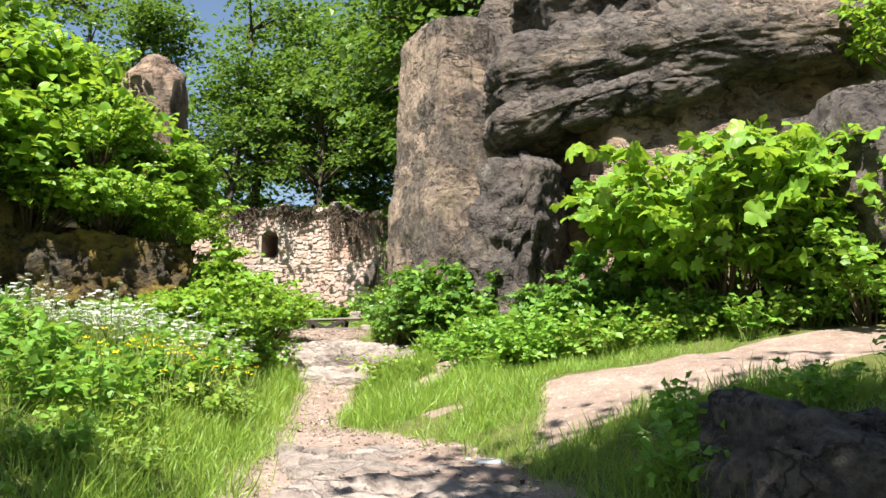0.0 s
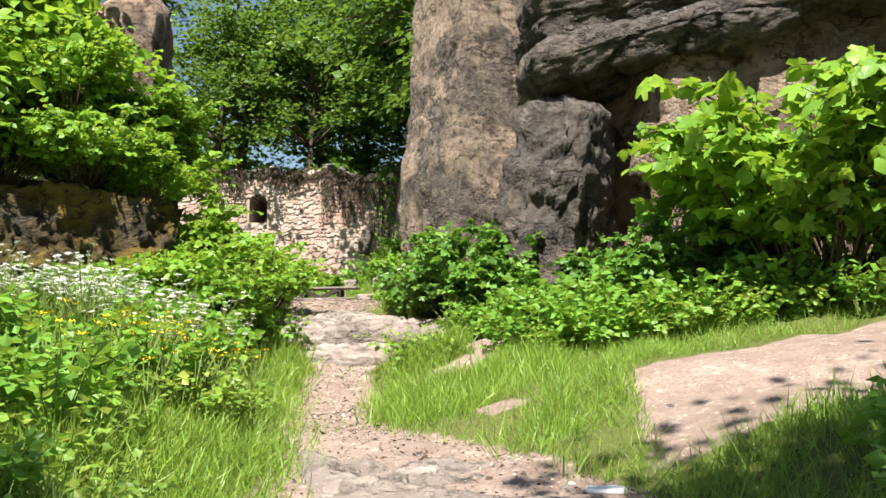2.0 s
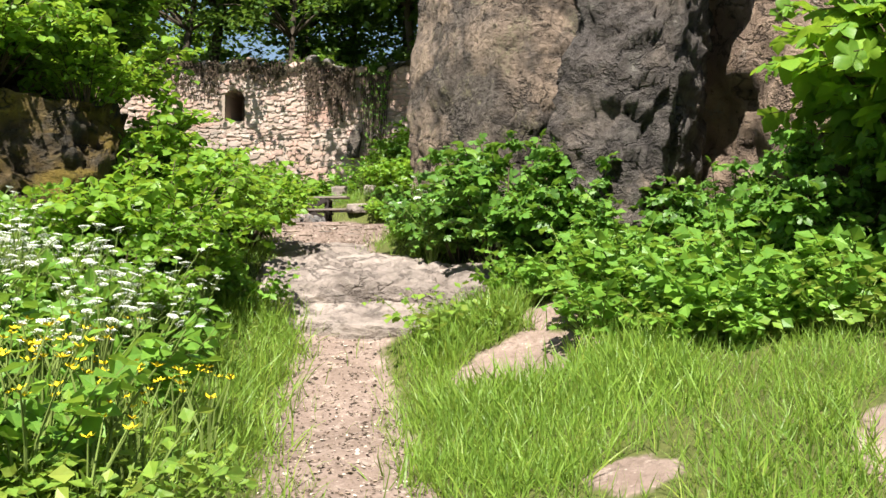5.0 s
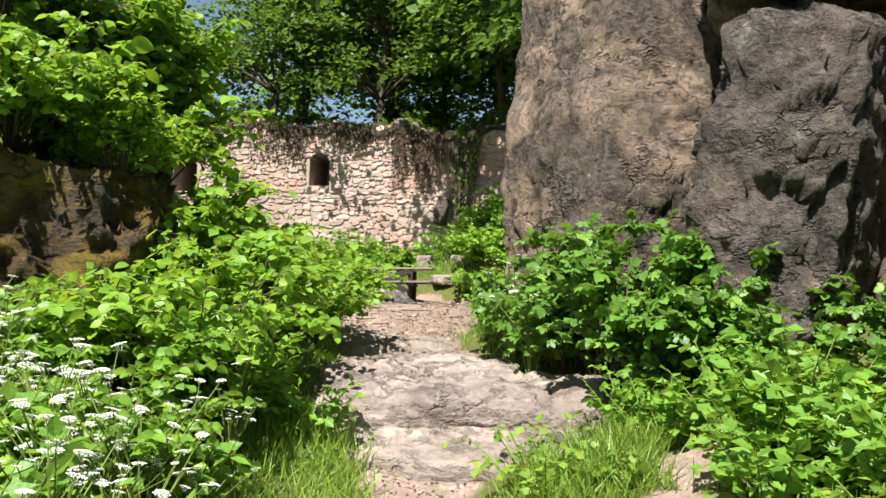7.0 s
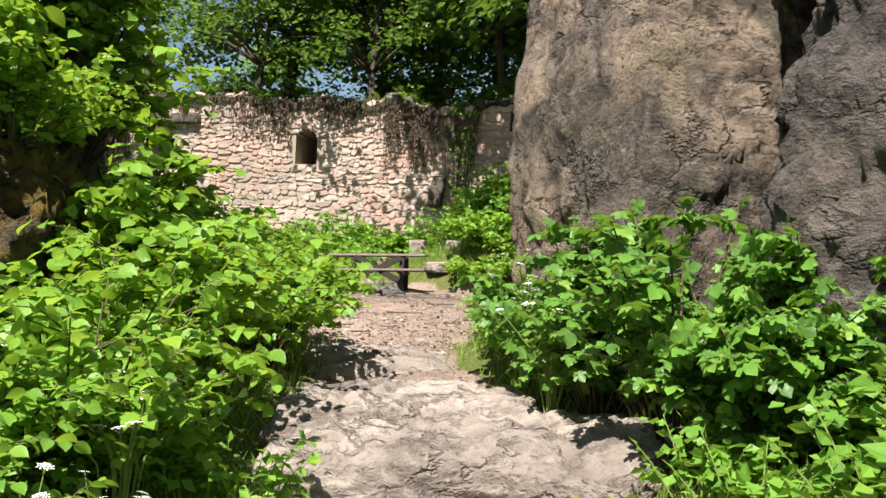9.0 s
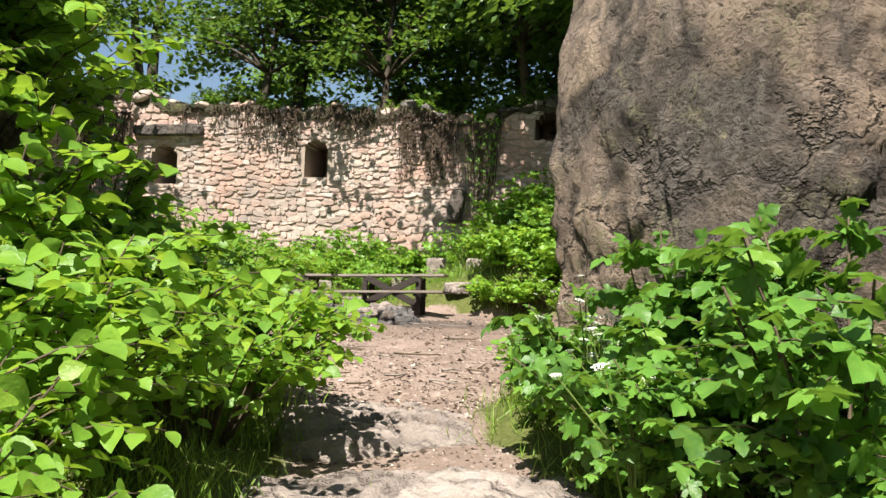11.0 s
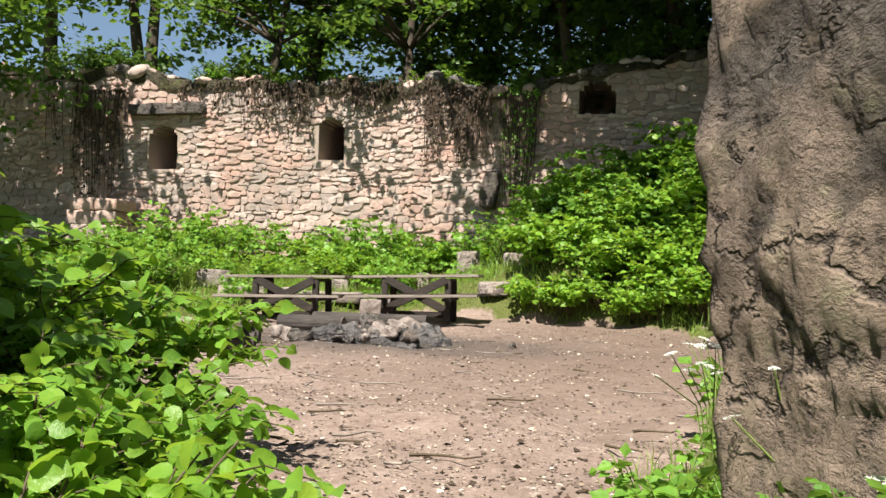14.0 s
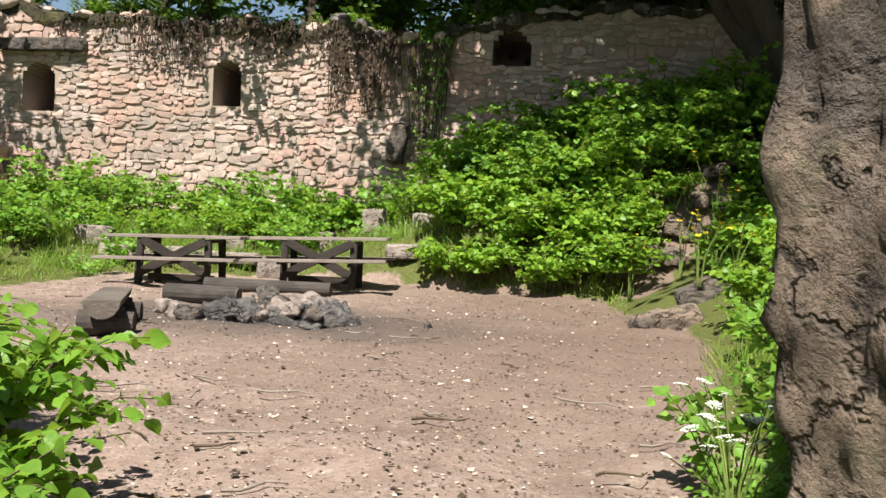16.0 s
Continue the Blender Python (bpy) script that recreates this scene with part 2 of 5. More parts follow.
def ground_material():
    n = Nodes("earth")
    path, slab = n.attribute("path"), n.attribute("litter")
    f, g = n.noise(3.0, 8, 0.7), n.noise(30.0, 5, 0.7)
    earth = n.mix(n.ramp(f, [(0.35, 0.0), (0.65, 1.0)]), (0.215, 0.158, 0.132), (0.325, 0.25, 0.21))
    earth = n.mix(n.ramp(g, [(0.50, 0.0), (0.64, 0.75)]), earth, (0.15, 0.11, 0.085))
    earth = n.mix(n.ramp(n.noise(0.75, 5, 0.65, None, 0.5), [(0.44, 0.0), (0.60, 0.6)]), earth, (0.17, 0.125, 0.10))
    earth = n.mix(n.ramp(n.noise(9.0, 6, 0.75), [(0.55, 0.0), (0.66, 0.7)]), earth, (0.42, 0.345, 0.295))
    chips = n.ramp(n.cells(26.0, "F1"), [(0.12, 0.9), (0.20, 0.0)])
    gate = n.ramp(n.noise(5.0, 3, 0.6), [(0.50, 0.0), (0.62, 1.0)])
    earth = n.mix(n.math("MULTIPLY", chips, gate), earth, (0.58, 0.50, 0.42))
    earth = n.mix(n.math("MULTIPLY", slab, n.ramp(f, [(0.3, 0.5), (0.7, 1.0)])), earth, (0.145, 0.105, 0.082))
    earth = n.mix(n.math("MULTIPLY", n.attribute("burnt"), n.ramp(f, [(0.3, 0.7), (0.7, 1.0)])), earth, (0.075, 0.062, 0.055))
    soil = n.mix(n.ramp(g, [(0.35, 0.0), (0.65, 1.0)]), (0.06, 0.075, 0.02), (0.12, 0.13, 0.04))
    edge = n.ramp(n.math("ADD", path, n.math("MULTIPLY", n.math("SUBTRACT", f, 0.5), 0.9)), [(0.40, 0.0), (0.60, 1.0)])
    return n.done(n.mix(edge, soil, earth), 0.96, n.math("ADD", f, n.math("MULTIPLY", g, 0.5)), 0.7, 0.05, 0.15)


M_GROUND = ground_material()


# ---- mesh helpers ----
def put(name, bm, material, parent=None, label=""):
    """Links a bmesh as one mesh object, under parent if there is one."""
    me = bpy.data.meshes.new(name)
    bm.to_mesh(me)
    bm.free()
    me.materials.append(material)
    ob = new(name, me)
    ob.parent = parent
    return tagged(ob, label)


part = put


def from_arrays(name, verts, faces, material, parent=None, smooth=False, label=""):
    me = bpy.data.meshes.new(name)
    me.from_pydata(np.asarray(verts, float).tolist(), [], [list(map(int, f)) for f in faces])
    me.materials.append(material)
    if smooth:
        me.polygons.foreach_set("use_smooth", [True] * len(me.polygons))
    me.update()
    ob = new(name, me)
    ob.parent = parent
    return tagged(ob, label)


def thing(name, at, label, category, group="", kind="", rz=0.0):
    ob = tagged(new(name), label, category, group, kind)
    ob.matrix_basis = pose(*at, 0, 0, rz)
    return ob


LEAVES = {
    "diamond": ([(0, 0, 0), (-0.42, 0.45, 0.07), (0.42, 0.45, 0.07), (0, 1, -0.05), (0, 0.5, -0.04)], [(0, 4, 1), (0, 2, 4), (1, 4, 3), (4, 2, 3)]),
    "ovate": ([(0, 0, 0), (-0.27, 0.10, 0.06), (-0.40, 0.34, 0.09), (-0.37, 0.58, 0.07), (-0.20, 0.82, 0.0), (0, 1.0, -0.14), (0.20, 0.82, 0.0), (0.37, 0.58, 0.07), (0.40, 0.34, 0.09), (0.27, 0.10, 0.06), (0, 0.35, 0.0), (0, 0.70, -0.04)],
              [(0, 10, 1), (1, 10, 2), (2, 10, 3), (10, 11, 3), (3, 11, 4), (4, 11, 5), (5, 11, 6), (6, 11, 7), (11, 10, 7), (7, 10, 8), (8, 10, 9), (9, 10, 0)]),
    "maple": ([(0, 0, 0), (-0.22, -0.10, -0.06), (-0.44, 0.0, -0.12), (-0.36, 0.17, 0.03), (-0.62, 0.30, -0.10), (-0.54, 0.52, -0.12), (-0.28, 0.48, 0.05), (-0.30, 0.74, -0.04), (0, 1.0, -0.22), (0.30, 0.74, -0.04), (0.28, 0.48, 0.05),
               (0.54, 0.52, -0.12), (0.62, 0.30, -0.10), (0.36, 0.17, 0.03), (0.44, 0.0, -0.12), (0.22, -0.10, -0.06), (0, 0.32, 0.0)],
              [(k, 16, k + 1) for k in range(15)] + [(15, 16, 0)]),
    "blade": ([(-0.019, 0, 0), (0.019, 0, 0), (0.015, 0.55, 0.10), (-0.015, 0.55, 0.10), (0, 1, 0.42)], [(0, 1, 2), (0, 2, 3), (3, 2, 4)]),
}


def leaves(points, ways, sizes, kind, rng, up=0.8):
    """Vertices and faces of one leaf at each point, along its way, facing mostly up."""
    shape, faces = np.array(LEAVES[kind][0], float), np.array(LEAVES[kind][1])
    n = len(points)
    y = ways / (np.linalg.norm(ways, axis=1, keepdims=True) + 1e-9)
    z = rng.normal(0, 0.50, (n, 3)) + np.array([0, 0, up])
    x = np.cross(y, z)
    x /= np.linalg.norm(x, axis=1, keepdims=True) + 1e-9
    z = np.cross(x, y)
    s = np.asarray(sizes)[:, None, None]
    v = points[:, None, :] + s * (shape[None, :, 0:1] * x[:, None, :] + shape[None, :, 1:2] * y[:, None, :] + shape[None, :, 2:3] * z[:, None, :])
    f = (faces[None] + (np.arange(n) * len(shape))[:, None, None]).reshape(-1, 3)
    return v.reshape(-1, 3), f


def tube(points, radii, sides=5):
    """Vertices and faces of a tapered tube along points."""
    verts, faces = [], []
    pts = [Vector(p) for p in points]
    for i, (p, r) in enumerate(zip(pts, radii)):
        d = (pts[min(i + 1, len(pts) - 1)] - pts[max(i - 1, 0)]).normalized()
        a = d.cross(Vector((0.3, 0.9, 0.1))).normalized()
        r = float(r)
        b = d.cross(a)
        for k in range(sides):
            ang = 2 * math.pi * k / sides
            verts.append(tuple(p + r * (math.cos(ang) * a + math.sin(ang) * b)))
    for i in range(len(pts) - 1):
        for k in range(sides):
            faces.append((i * sides + k, i * sides + (k + 1) % sides, (i + 1) * sides + (k + 1) % sides, (i + 1) * sides + k))
    faces.append(tuple(range(sides))[::-1])
    faces.append(tuple((len(pts) - 1) * sides + k for k in range(sides)))
    return verts, faces


def joined(pieces):
    verts, faces, at = [], [], 0
    for v, f in pieces:
        verts.extend(v)
        faces.extend([tuple(i + at for i in face) for face in f])
        at += len(v)
    return verts, faces


# ---- the lie of the land ----
def path_z(y):
    return np.interp(y, [-12, 1, 4.6, 6.5, 7.8, 10, 12.2, 13.1, 14.2, 15.2, 16.5, 18.3, 20, 22, 26, 29, 31, 36], [-2.9, -2.4, -2.08, -1.6, -1.46, -1.34, -1.26, -1.0, -0.66, -0.45, -0.34, 0.0, 0.08, 0.09, 0.14, 0.12, 0.2, 0.95])


def path_x(y):
    return np.interp(y, [-12, 1, 6, 8, 9.4, 10, 11, 12.3, 13, 14.1, 15.2, 16.6, 17.4, 20, 24, 29.5, 31], [1.6, 1.25, 0.6, 0.08, -0.45, -0.88, -1.15, -1.38, -1.5, -1.45, -1.65, -2.28, -2.5, -3.3, -4.4, -5.0, -6.0])


def path_half(y):
    return np.interp(y, [0, 6, 8, 9.4, 10, 12.3, 13, 13.6, 14.1, 15.2, 16.6, 17.2, 18.5, 20, 22, 24, 26, 29.5, 30.3, 31.2], [0.9, 1.2, 0.98, 0.68, 0.42, 0.42, 0.32, 0.45, 0.92, 0.76, 0.56, 0.62, 1.25, 2.45, 3.2, 4.15, 4.35, 4.1, 3.4, 0.0])


def smooth(a, b, v):
    t = np.clip((np.asarray(v, float) - a) / (b - a), 0, 1)
    return t * t * (3 - 2 * t)


def land(x, y):
    """The ground's height."""
    x, y = np.asarray(x, float), np.asarray(y, float)
    d = x - path_x(y)
    half = path_half(y)
    right, left = np.maximum(0, d - half), np.maximum(0, -d - half)
    z = path_z(y)
    slope = np.interp(y, [0, 8, 10.5, 13, 17, 21, 25, 31], [0.20, 0.30, 0.32, 0.36, 0.25, 0.25, 0.50, 0.45])
    cap = np.interp(y, [0, 10, 12, 20, 26], [1.1, 1.2, 1.5, 2.4, 4.2])
    z = z + cap * (1 - np.exp(-right * slope / cap))
    z = z + np.interp(y, [0, 12, 20, 31], [0.9, 1.3, 0.9, 0.6]) * (1 - np.exp(-left * 0.28))
    z = z + 2.6 * smooth(36.6, 38.5, y) - 6.0 * smooth(60, 140, y)
    far = smooth(25, 90, np.abs(x))
    return z * (1 - far) - 1.5 * far


def bumps(x, y, z):
    return np.array([0.07 * noise.fractal((a * 0.9, b * 0.9, 3.0), 0.8, 2.0, 5) for a, b in zip(x, y)]) + z


BARE = [(-0.1, 12.2, 0.65), (-0.55, 13.5, 0.3), (0.1, 12.95, 0.3), (0.3, 10.0, 0.24), (-0.3, 29.6, 0.5), (0.2, 30.2, 0.45), (0.6, 30.6, 0.45), (0.95, 31.0, 0.45), (1.4, 31.4, 0.4), (1.9, 32.6, 0.5)]


def path_mask(x, y):
    d = np.abs(x - path_x(y)) - path_half(y)
    bare = 1 - smooth(-0.25, 0.25, d)
    for px, py, r in BARE:
        bare = np.maximum(bare, 1 - smooth(0.5 * r, 1.1 * r, np.hypot(x - px, y - py)))
    along = 0.4 * (x - 2.7) + 9.75
    ramp = (1 - smooth(0.75, 1.05, np.abs(y - along))) * (1 - smooth(1.55, 1.9, np.abs(x - 2.9)))
    return np.maximum(bare, ramp)


def spaced(parts):
    out = []
    for a, b, step in parts:
        out.extend(np.arange(a, b, step))
    return np.array(out)


def build_ground():
    xs = spaced([(-400, -40, 40), (-40, -14, 2), (-14, -8, 0.4), (-8, 4, 0.11), (4, 12, 0.4), (12, 40, 2), (40, 401, 40)])
    ys = spaced([(-200, -10, 20), (-10, 3, 0.8), (3, 24, 0.11), (24, 36, 0.25), (36, 64, 1.5), (64, 800, 40)])
    gx, gy = np.meshgrid(xs, ys)
    fx, fy = gx.ravel(), gy.ravel()
    z = bumps(fx, fy, land(fx, fy))
    nx, ny = len(xs), len(ys)
    idx = np.arange(nx * ny).reshape(ny, nx)
    f = np.stack([idx[:-1, :-1], idx[:-1, 1:], idx[1:, 1:], idx[1:, :-1]], -1).reshape(-1, 4)
    ob = from_arrays("ground", np.stack([fx, fy, z], 1), f, M_GROUND, smooth=True)
    for name, values in (("path", path_mask(fx, fy)), ("litter", smooth(17.5, 24, fy) * smooth(-6.5, -1.5, fx)), ("burnt", 1 - smooth(0.5, 2.2, np.hypot((fx + 5.0) * 0.55, fy - 24.9)))):
        ob.data.attributes.new(name, "FLOAT", "POINT").data.foreach_set("value", values)
    return tagged(ob, "trodden sandy earth path and clearing with grassy banks", "ground", kind="structure")


build_ground()


# ---- rocks ----
def rock_mesh(size, seed, square=0.35, rough=0.10, strata=0.0, cracks=0.06, level=5, tilt=0.0, freq=1.0, joint=0.0, cell=(0.8, 0.8, 0.55), profile=None, ledge=0.0):
    """A weathered block: a ball squared off, scaled and worn, broken by joints into tilted facets, with ledges and cracks."""
    bm = bmesh.new()
    bmesh.ops.create_icosphere(bm, subdivisions=level, radius=1)
    seam_layer, facet_layer = bm.verts.layers.float.new("seam"), bm.verts.layers.float.new("facet")
    off = Vector((seed * 7.3, seed * 3.1, seed * 5.7))
    for v in bm.verts:
        p = v.co.copy()
        m = max(abs(p.x), abs(p.y), abs(p.z))
        p = p.lerp(p / m, square)
        q = Vector((p.x * size[0], p.y * size[1], p.z * size[2]))
        if profile:
            f = p.z
            q.x = q.x * float(np.interp(f, profile[0], profile[1])) + float(np.interp(f, profile[0], profile[2]))
            q.y = q.y * float(np.interp(f, profile[0], profile[1]))
        n = Vector((v.co.x / size[0], v.co.y / size[1], v.co.z / size[2])).normalized()
        w = q * freq + off
        big = noise.fractal(w * 0.6, 0.9, 2.0, 3)
        fine = noise.fractal(w * 3.2, 0.7, 2.1, 6)
        layer = w.z + tilt * w.x + 0.25 * noise.noise(w * 0.8)
        step = noise.noise(Vector((w.x * 0.2, w.y * 0.2, layer * 3.0)))
        line = abs(noise.noise(Vector((w.x * 0.7, w.y * 0.7, layer * 1.5)) + Vector((3, 9, 1))))
        gate = max(0.0, min(1.0, 0.5 + 3.0 * noise.noise(w * 0.5 + Vector((5, 5, 5)))))
        cut = float(smooth(0.07, 0.0, line)) * gate
        move = rough * (1.0 * big + 0.7 * fine) + strata * step - cracks * cut
        tone = 0.5 + 0.5 * big
        if ledge:
            for scale, lean, part_of in ((1.25, 0.55, 0.4), (3.1, -0.15, 0.5), (6.5, 0.3, 0.28)):
                phase = (w.z + lean * w.x + 0.1 * w.y) * scale + 0.7 * noise.fractal(w * 0.9 * scale ** 0.5, 0.8, 2.0, 4)
                saw = phase - math.floor(phase)
                here = max(0.0, min(1.0, 0.35 + 2.4 * noise.noise(w * (0.55 * scale) + Vector((scale, 1, 4)))))
                move += ledge * part_of * here * ((1 - saw) * float(smooth(0.0, 0.1, saw)) - 0.4)
                # darker band just below each ledge lip, kept in the seam tone
                cut = max(cut, 0.8 * here * float(smooth(0.93, 1.0, saw)))
        if joint:
            for scale, part_of in ((1.0, 0.8), (2.6, 0.40), (6.5, 0.24)):
                c = Vector((w.x / cell[0], w.y / cell[1], (w.z + tilt * w.x) / cell[2])) * scale + 0.06 * Vector((big, fine, big - fine))
                far, at = noise.voronoi(c)
                turn = noise.cell_vector(at[0] * 3.7) - Vector((0.5, 0.5, 0.5))
                plane = (c - at[0]).dot(turn)
                gap = 1 - float(smooth(0.0, 0.09, far[1] - far[0]))
                gap *= max(0.0, min(1.0, 0.55 + 1.6 * noise.noise(w * 1.1 + Vector((scale, 2, 7)))))
                move += joint * part_of * (0.9 * plane + 0.8 * turn.x - 0.35 * gap)
                cut = max(cut, gap * (0.9 if scale == 1.0 else 0.6))
                tone += part_of * 0.9 * turn.y
        v.co = q + n * move
        v[seam_layer], v[facet_layer] = min(1.0, cut), max(0.0, min(1.0, tone))
    for f in bm.faces:
        f.smooth = True
    return bm


def rock(name, at, size, material, label, seed, turn=(0, 0, 0), category="rock", **how):
    ob = put(name, rock_mesh(size, seed, **how), material)
    ob.matrix_basis = pose(*at, *turn)
    return tagged(ob, label, category)


# The tall pillar and the crag beside it
rock("rock_pillar", (-0.20, 17.1, 2.22), (0.89, 1.05, 3.1), M_PILLAR, "tall weathered sandstone pillar with tan and grey faces", 3.0, (0, 1, 32), square=0.74, rough=0.035, strata=0.02, cracks=0.015, level=7, joint=0.045, ledge=0.055, cell=(0.8, 0.8, 0.6), tilt=0.25,
     profile=((-1.0, -0.7, -0.53, -0.40, -0.05, 0.06, 0.62, 0.85, 1.0), (0.94, 0.96, 0.98, 1.0, 1.02, 0.97, 0.95, 0.97, 0.86), (0.04, 0.04, 0.02, -0.02, -0.03, 0.02, 0.0, -0.02, -0.08)))
crag = tagged(new("rock_crag"), "sandstone crag with a dark layered overhang above a tan face", "rock")
crag.matrix_basis = pose(3.4, 16.5, 0)


def crag_part(name, at, size, material, seed, turn, label="", **how):
    bm = rock_mesh(size, seed, **how)
    bm.transform(pose(at[0] - 3.4, at[1] - 16.5, at[2], *turn))
    part(name, bm, material, crag, label)


crag_part("lower_face", (4.4, 17.9, 1.5), (3.35, 3.3, 2.8), M_FACE, 11.0, (0, 0, 14), "warm tan sunlit rock face", square=0.72, rough=0.10, strata=0.03, cracks=0.04, level=6, joint=0.20, ledge=0.08, cell=(1.3, 1.3, 1.1))
crag_part("overhang", (3.05, 15.72, 3.72), (2.75, 1.9, 0.62), M_CRUST, 14.0, (0, -9, -2), "dark layered overhanging ledge", square=0.62, rough=0.08, strata=0.15, cracks=0.10, level=6, tilt=0.1, joint=0.12, cell=(1.6, 1.2, 0.4), ledge=0.10)
crag_part("ledge", (2.2, 15.38, 3.04), (1.85, 1.5, 0.32), M_CRUST, 17.0, (0, -13, -2), "dark rounded lower ledge", square=0.55, rough=0.07, strata=0.10, cracks=0.10, level=6, joint=0.08, cell=(1.2, 1.0, 0.35))
crag_part("dome", (3.55, 16.3, 5.15), (2.75, 2.25, 1.5), M_CRUST, 20.0, (0, -5, 0), "grey rock mass above the overhang", square=0.5, rough=0.10, strata=0.10, level=6, joint=0.14, ledge=0.16, cell=(1.7, 1.4, 0.6), tilt=0.1)
crag_part("knob", (0.55, 17.7, 5.15), (0.62, 0.6, 0.85), M_PILLAR, 21.0, (0, 20, 0), "rounded tan knob beside the pillar top", square=0.45, rough=0.06, level=5, joint=0.1)
rock("rock_slab", (0.84, 14.72, 0.75), (0.60, 0.85, 1.62), M_CRUST, "dark upright sandstone block leaning on the crag", 8.0, (0, 7, -18), square=0.55, rough=0.08, strata=0.02, cracks=0.02, level=6, joint=0.15, ledge=0.09, cell=(0.8, 0.8, 0.9))
rock("boulder", (5.0, 12.2, 1.35), (0.95, 0.95, 1.15), M_CRUST, "grey rounded boulder beside the hazel bush", 23.0, (0, 0, 20), square=0.45, rough=0.08, level=5, joint=0.14)
rock("boulder", (3.0, 6.5, -1.6), (0.95, 0.8, 0.62), M_CRUST, "dark angular boulder in deep shade by the path", 26.0, (0, 8, 15), square=0.65, rough=0.08, level=5, joint=0.2)
rock("rock_spire", (-5.4, 16.6, 2.2), (0.56, 0.8, 2.5), M_FACE, "rounded tan standing rock among the bushes", 29.0, (0, 0, 10), square=0.45, rough=0.08, level=5, joint=0.1)
rock("rock_outcrop", (-5.95, 14.5, -0.05), (2.1, 1.0, 1.3), M_MOSSY, "dark outcrop covered with brown moss", 32.0, (0, 0, 10), square=0.6, rough=0.10, strata=0.08, level=6, joint=0.26, ledge=0.18, cell=(0.7, 0.7, 0.5))
rock("rock_outcrop", (-8.0, 13.0, 0.6), (2.0, 2.0, 2.2), M_MOSSY, "dark mossy outcrop under the bushes", 35.0, (0, 0, 0), square=0.5, rough=0.12, level=5, joint=0.3)
rock("hill_rock", (2.4, 23.0, 0.9), (2.2, 2.6, 2.2), M_CRUST, "grey rock behind the pillar", 38.0, square=0.5, rough=0.12, level=5, joint=0.3)

# Slabs of bare rock on the path
for k, (x, y, z, a, b, c, rz, tx) in enumerate([(0.75, 6.3, -1.73, 1.1, 1.0, 0.18, 10, 5), (0.15, 8.35, -1.56, 0.95, 0.95, 0.17, 20, 3), (-1.75, 14.85, -0.60, 0.85, 0.95, 0.22, 12, 7), (-1.5, 13.75, -0.92, 0.80, 0.42, 0.20, -5, 8), (-2.42, 16.9, -0.36, 0.62, 0.62, 0.14, 15, 6), (-0.72, 14.5, -0.66, 0.45, 0.62, 0.24, -20, 8), (-0.62, 13.5, -0.96, 0.22, 0.20, 0.16, 30, 5)]):
    rock("bedrock_slab", (x, y, z), (a, b, c), M_SLAB, "pale trodden sandstone slab set in the path", 41.0 + k, (tx, 0, rz), "rock slab", square=0.66, rough=0.05, cracks=0.03, level=6, joint=0.07, cell=(0.7, 0.45, 0.3))
rock("rock_ramp", (2.9, 9.9, -1.02), (1.72, 0.9, 0.24), M_RAMP, "pale sloping sandstone sheet beside the grass", 47.0, (8, -11, 22), "rock slab", square=0.75, rough=0.06, cracks=0.03, level=6, joint=0.06, cell=(0.9, 0.5, 0.4))


# ---- the ruined wall ----
WALL_Y = 35.8
OPENINGS = [(-9.29, -8.64, 3.66, 4.66), (-13.75, -12.98, 3.42, 4.50), (-3.08, -2.25, 4.72, 5.46)]


def wall_top(x):
    return 5.56 + 0.30 * noise.fractal((x * 0.8, 1.7, 0.4), 0.7, 2.0, 4) + 0.35 * float(smooth(-12.5, -14, x)) - 0.25 * float(smooth(-6.8, -5.2, x)) + 0.7 * float(smooth(-5.2, -1.0, x))


def box(bm, x0, x1, y0, y1, z0, z1):
    vs = [bm.verts.new(p) for p in ((x0, y0, z0), (x1, y0, z0), (x1, y1, z0), (x0, y1, z0), (x0, y0, z1), (x1, y0, z1), (x1, y1, z1), (x0, y1, z1))]
    for f in ((3, 2, 1, 0), (4, 5, 6, 7), (0, 1, 5, 4), (1, 2, 6, 5), (2, 3, 7, 6), (3, 0, 4, 7)):
        bm.faces.new([vs[i] for i in f])


def arch(x, a, b, z1):
    """The underside of a window slit's rough arch at x."""
    u = abs(2 * x - a - b) / (b - a)
    return z1 + 0.02 - 0.36 * (b - a) * u ** 2.6 + 0.03 * noise.noise((x * 9, z1, 0))


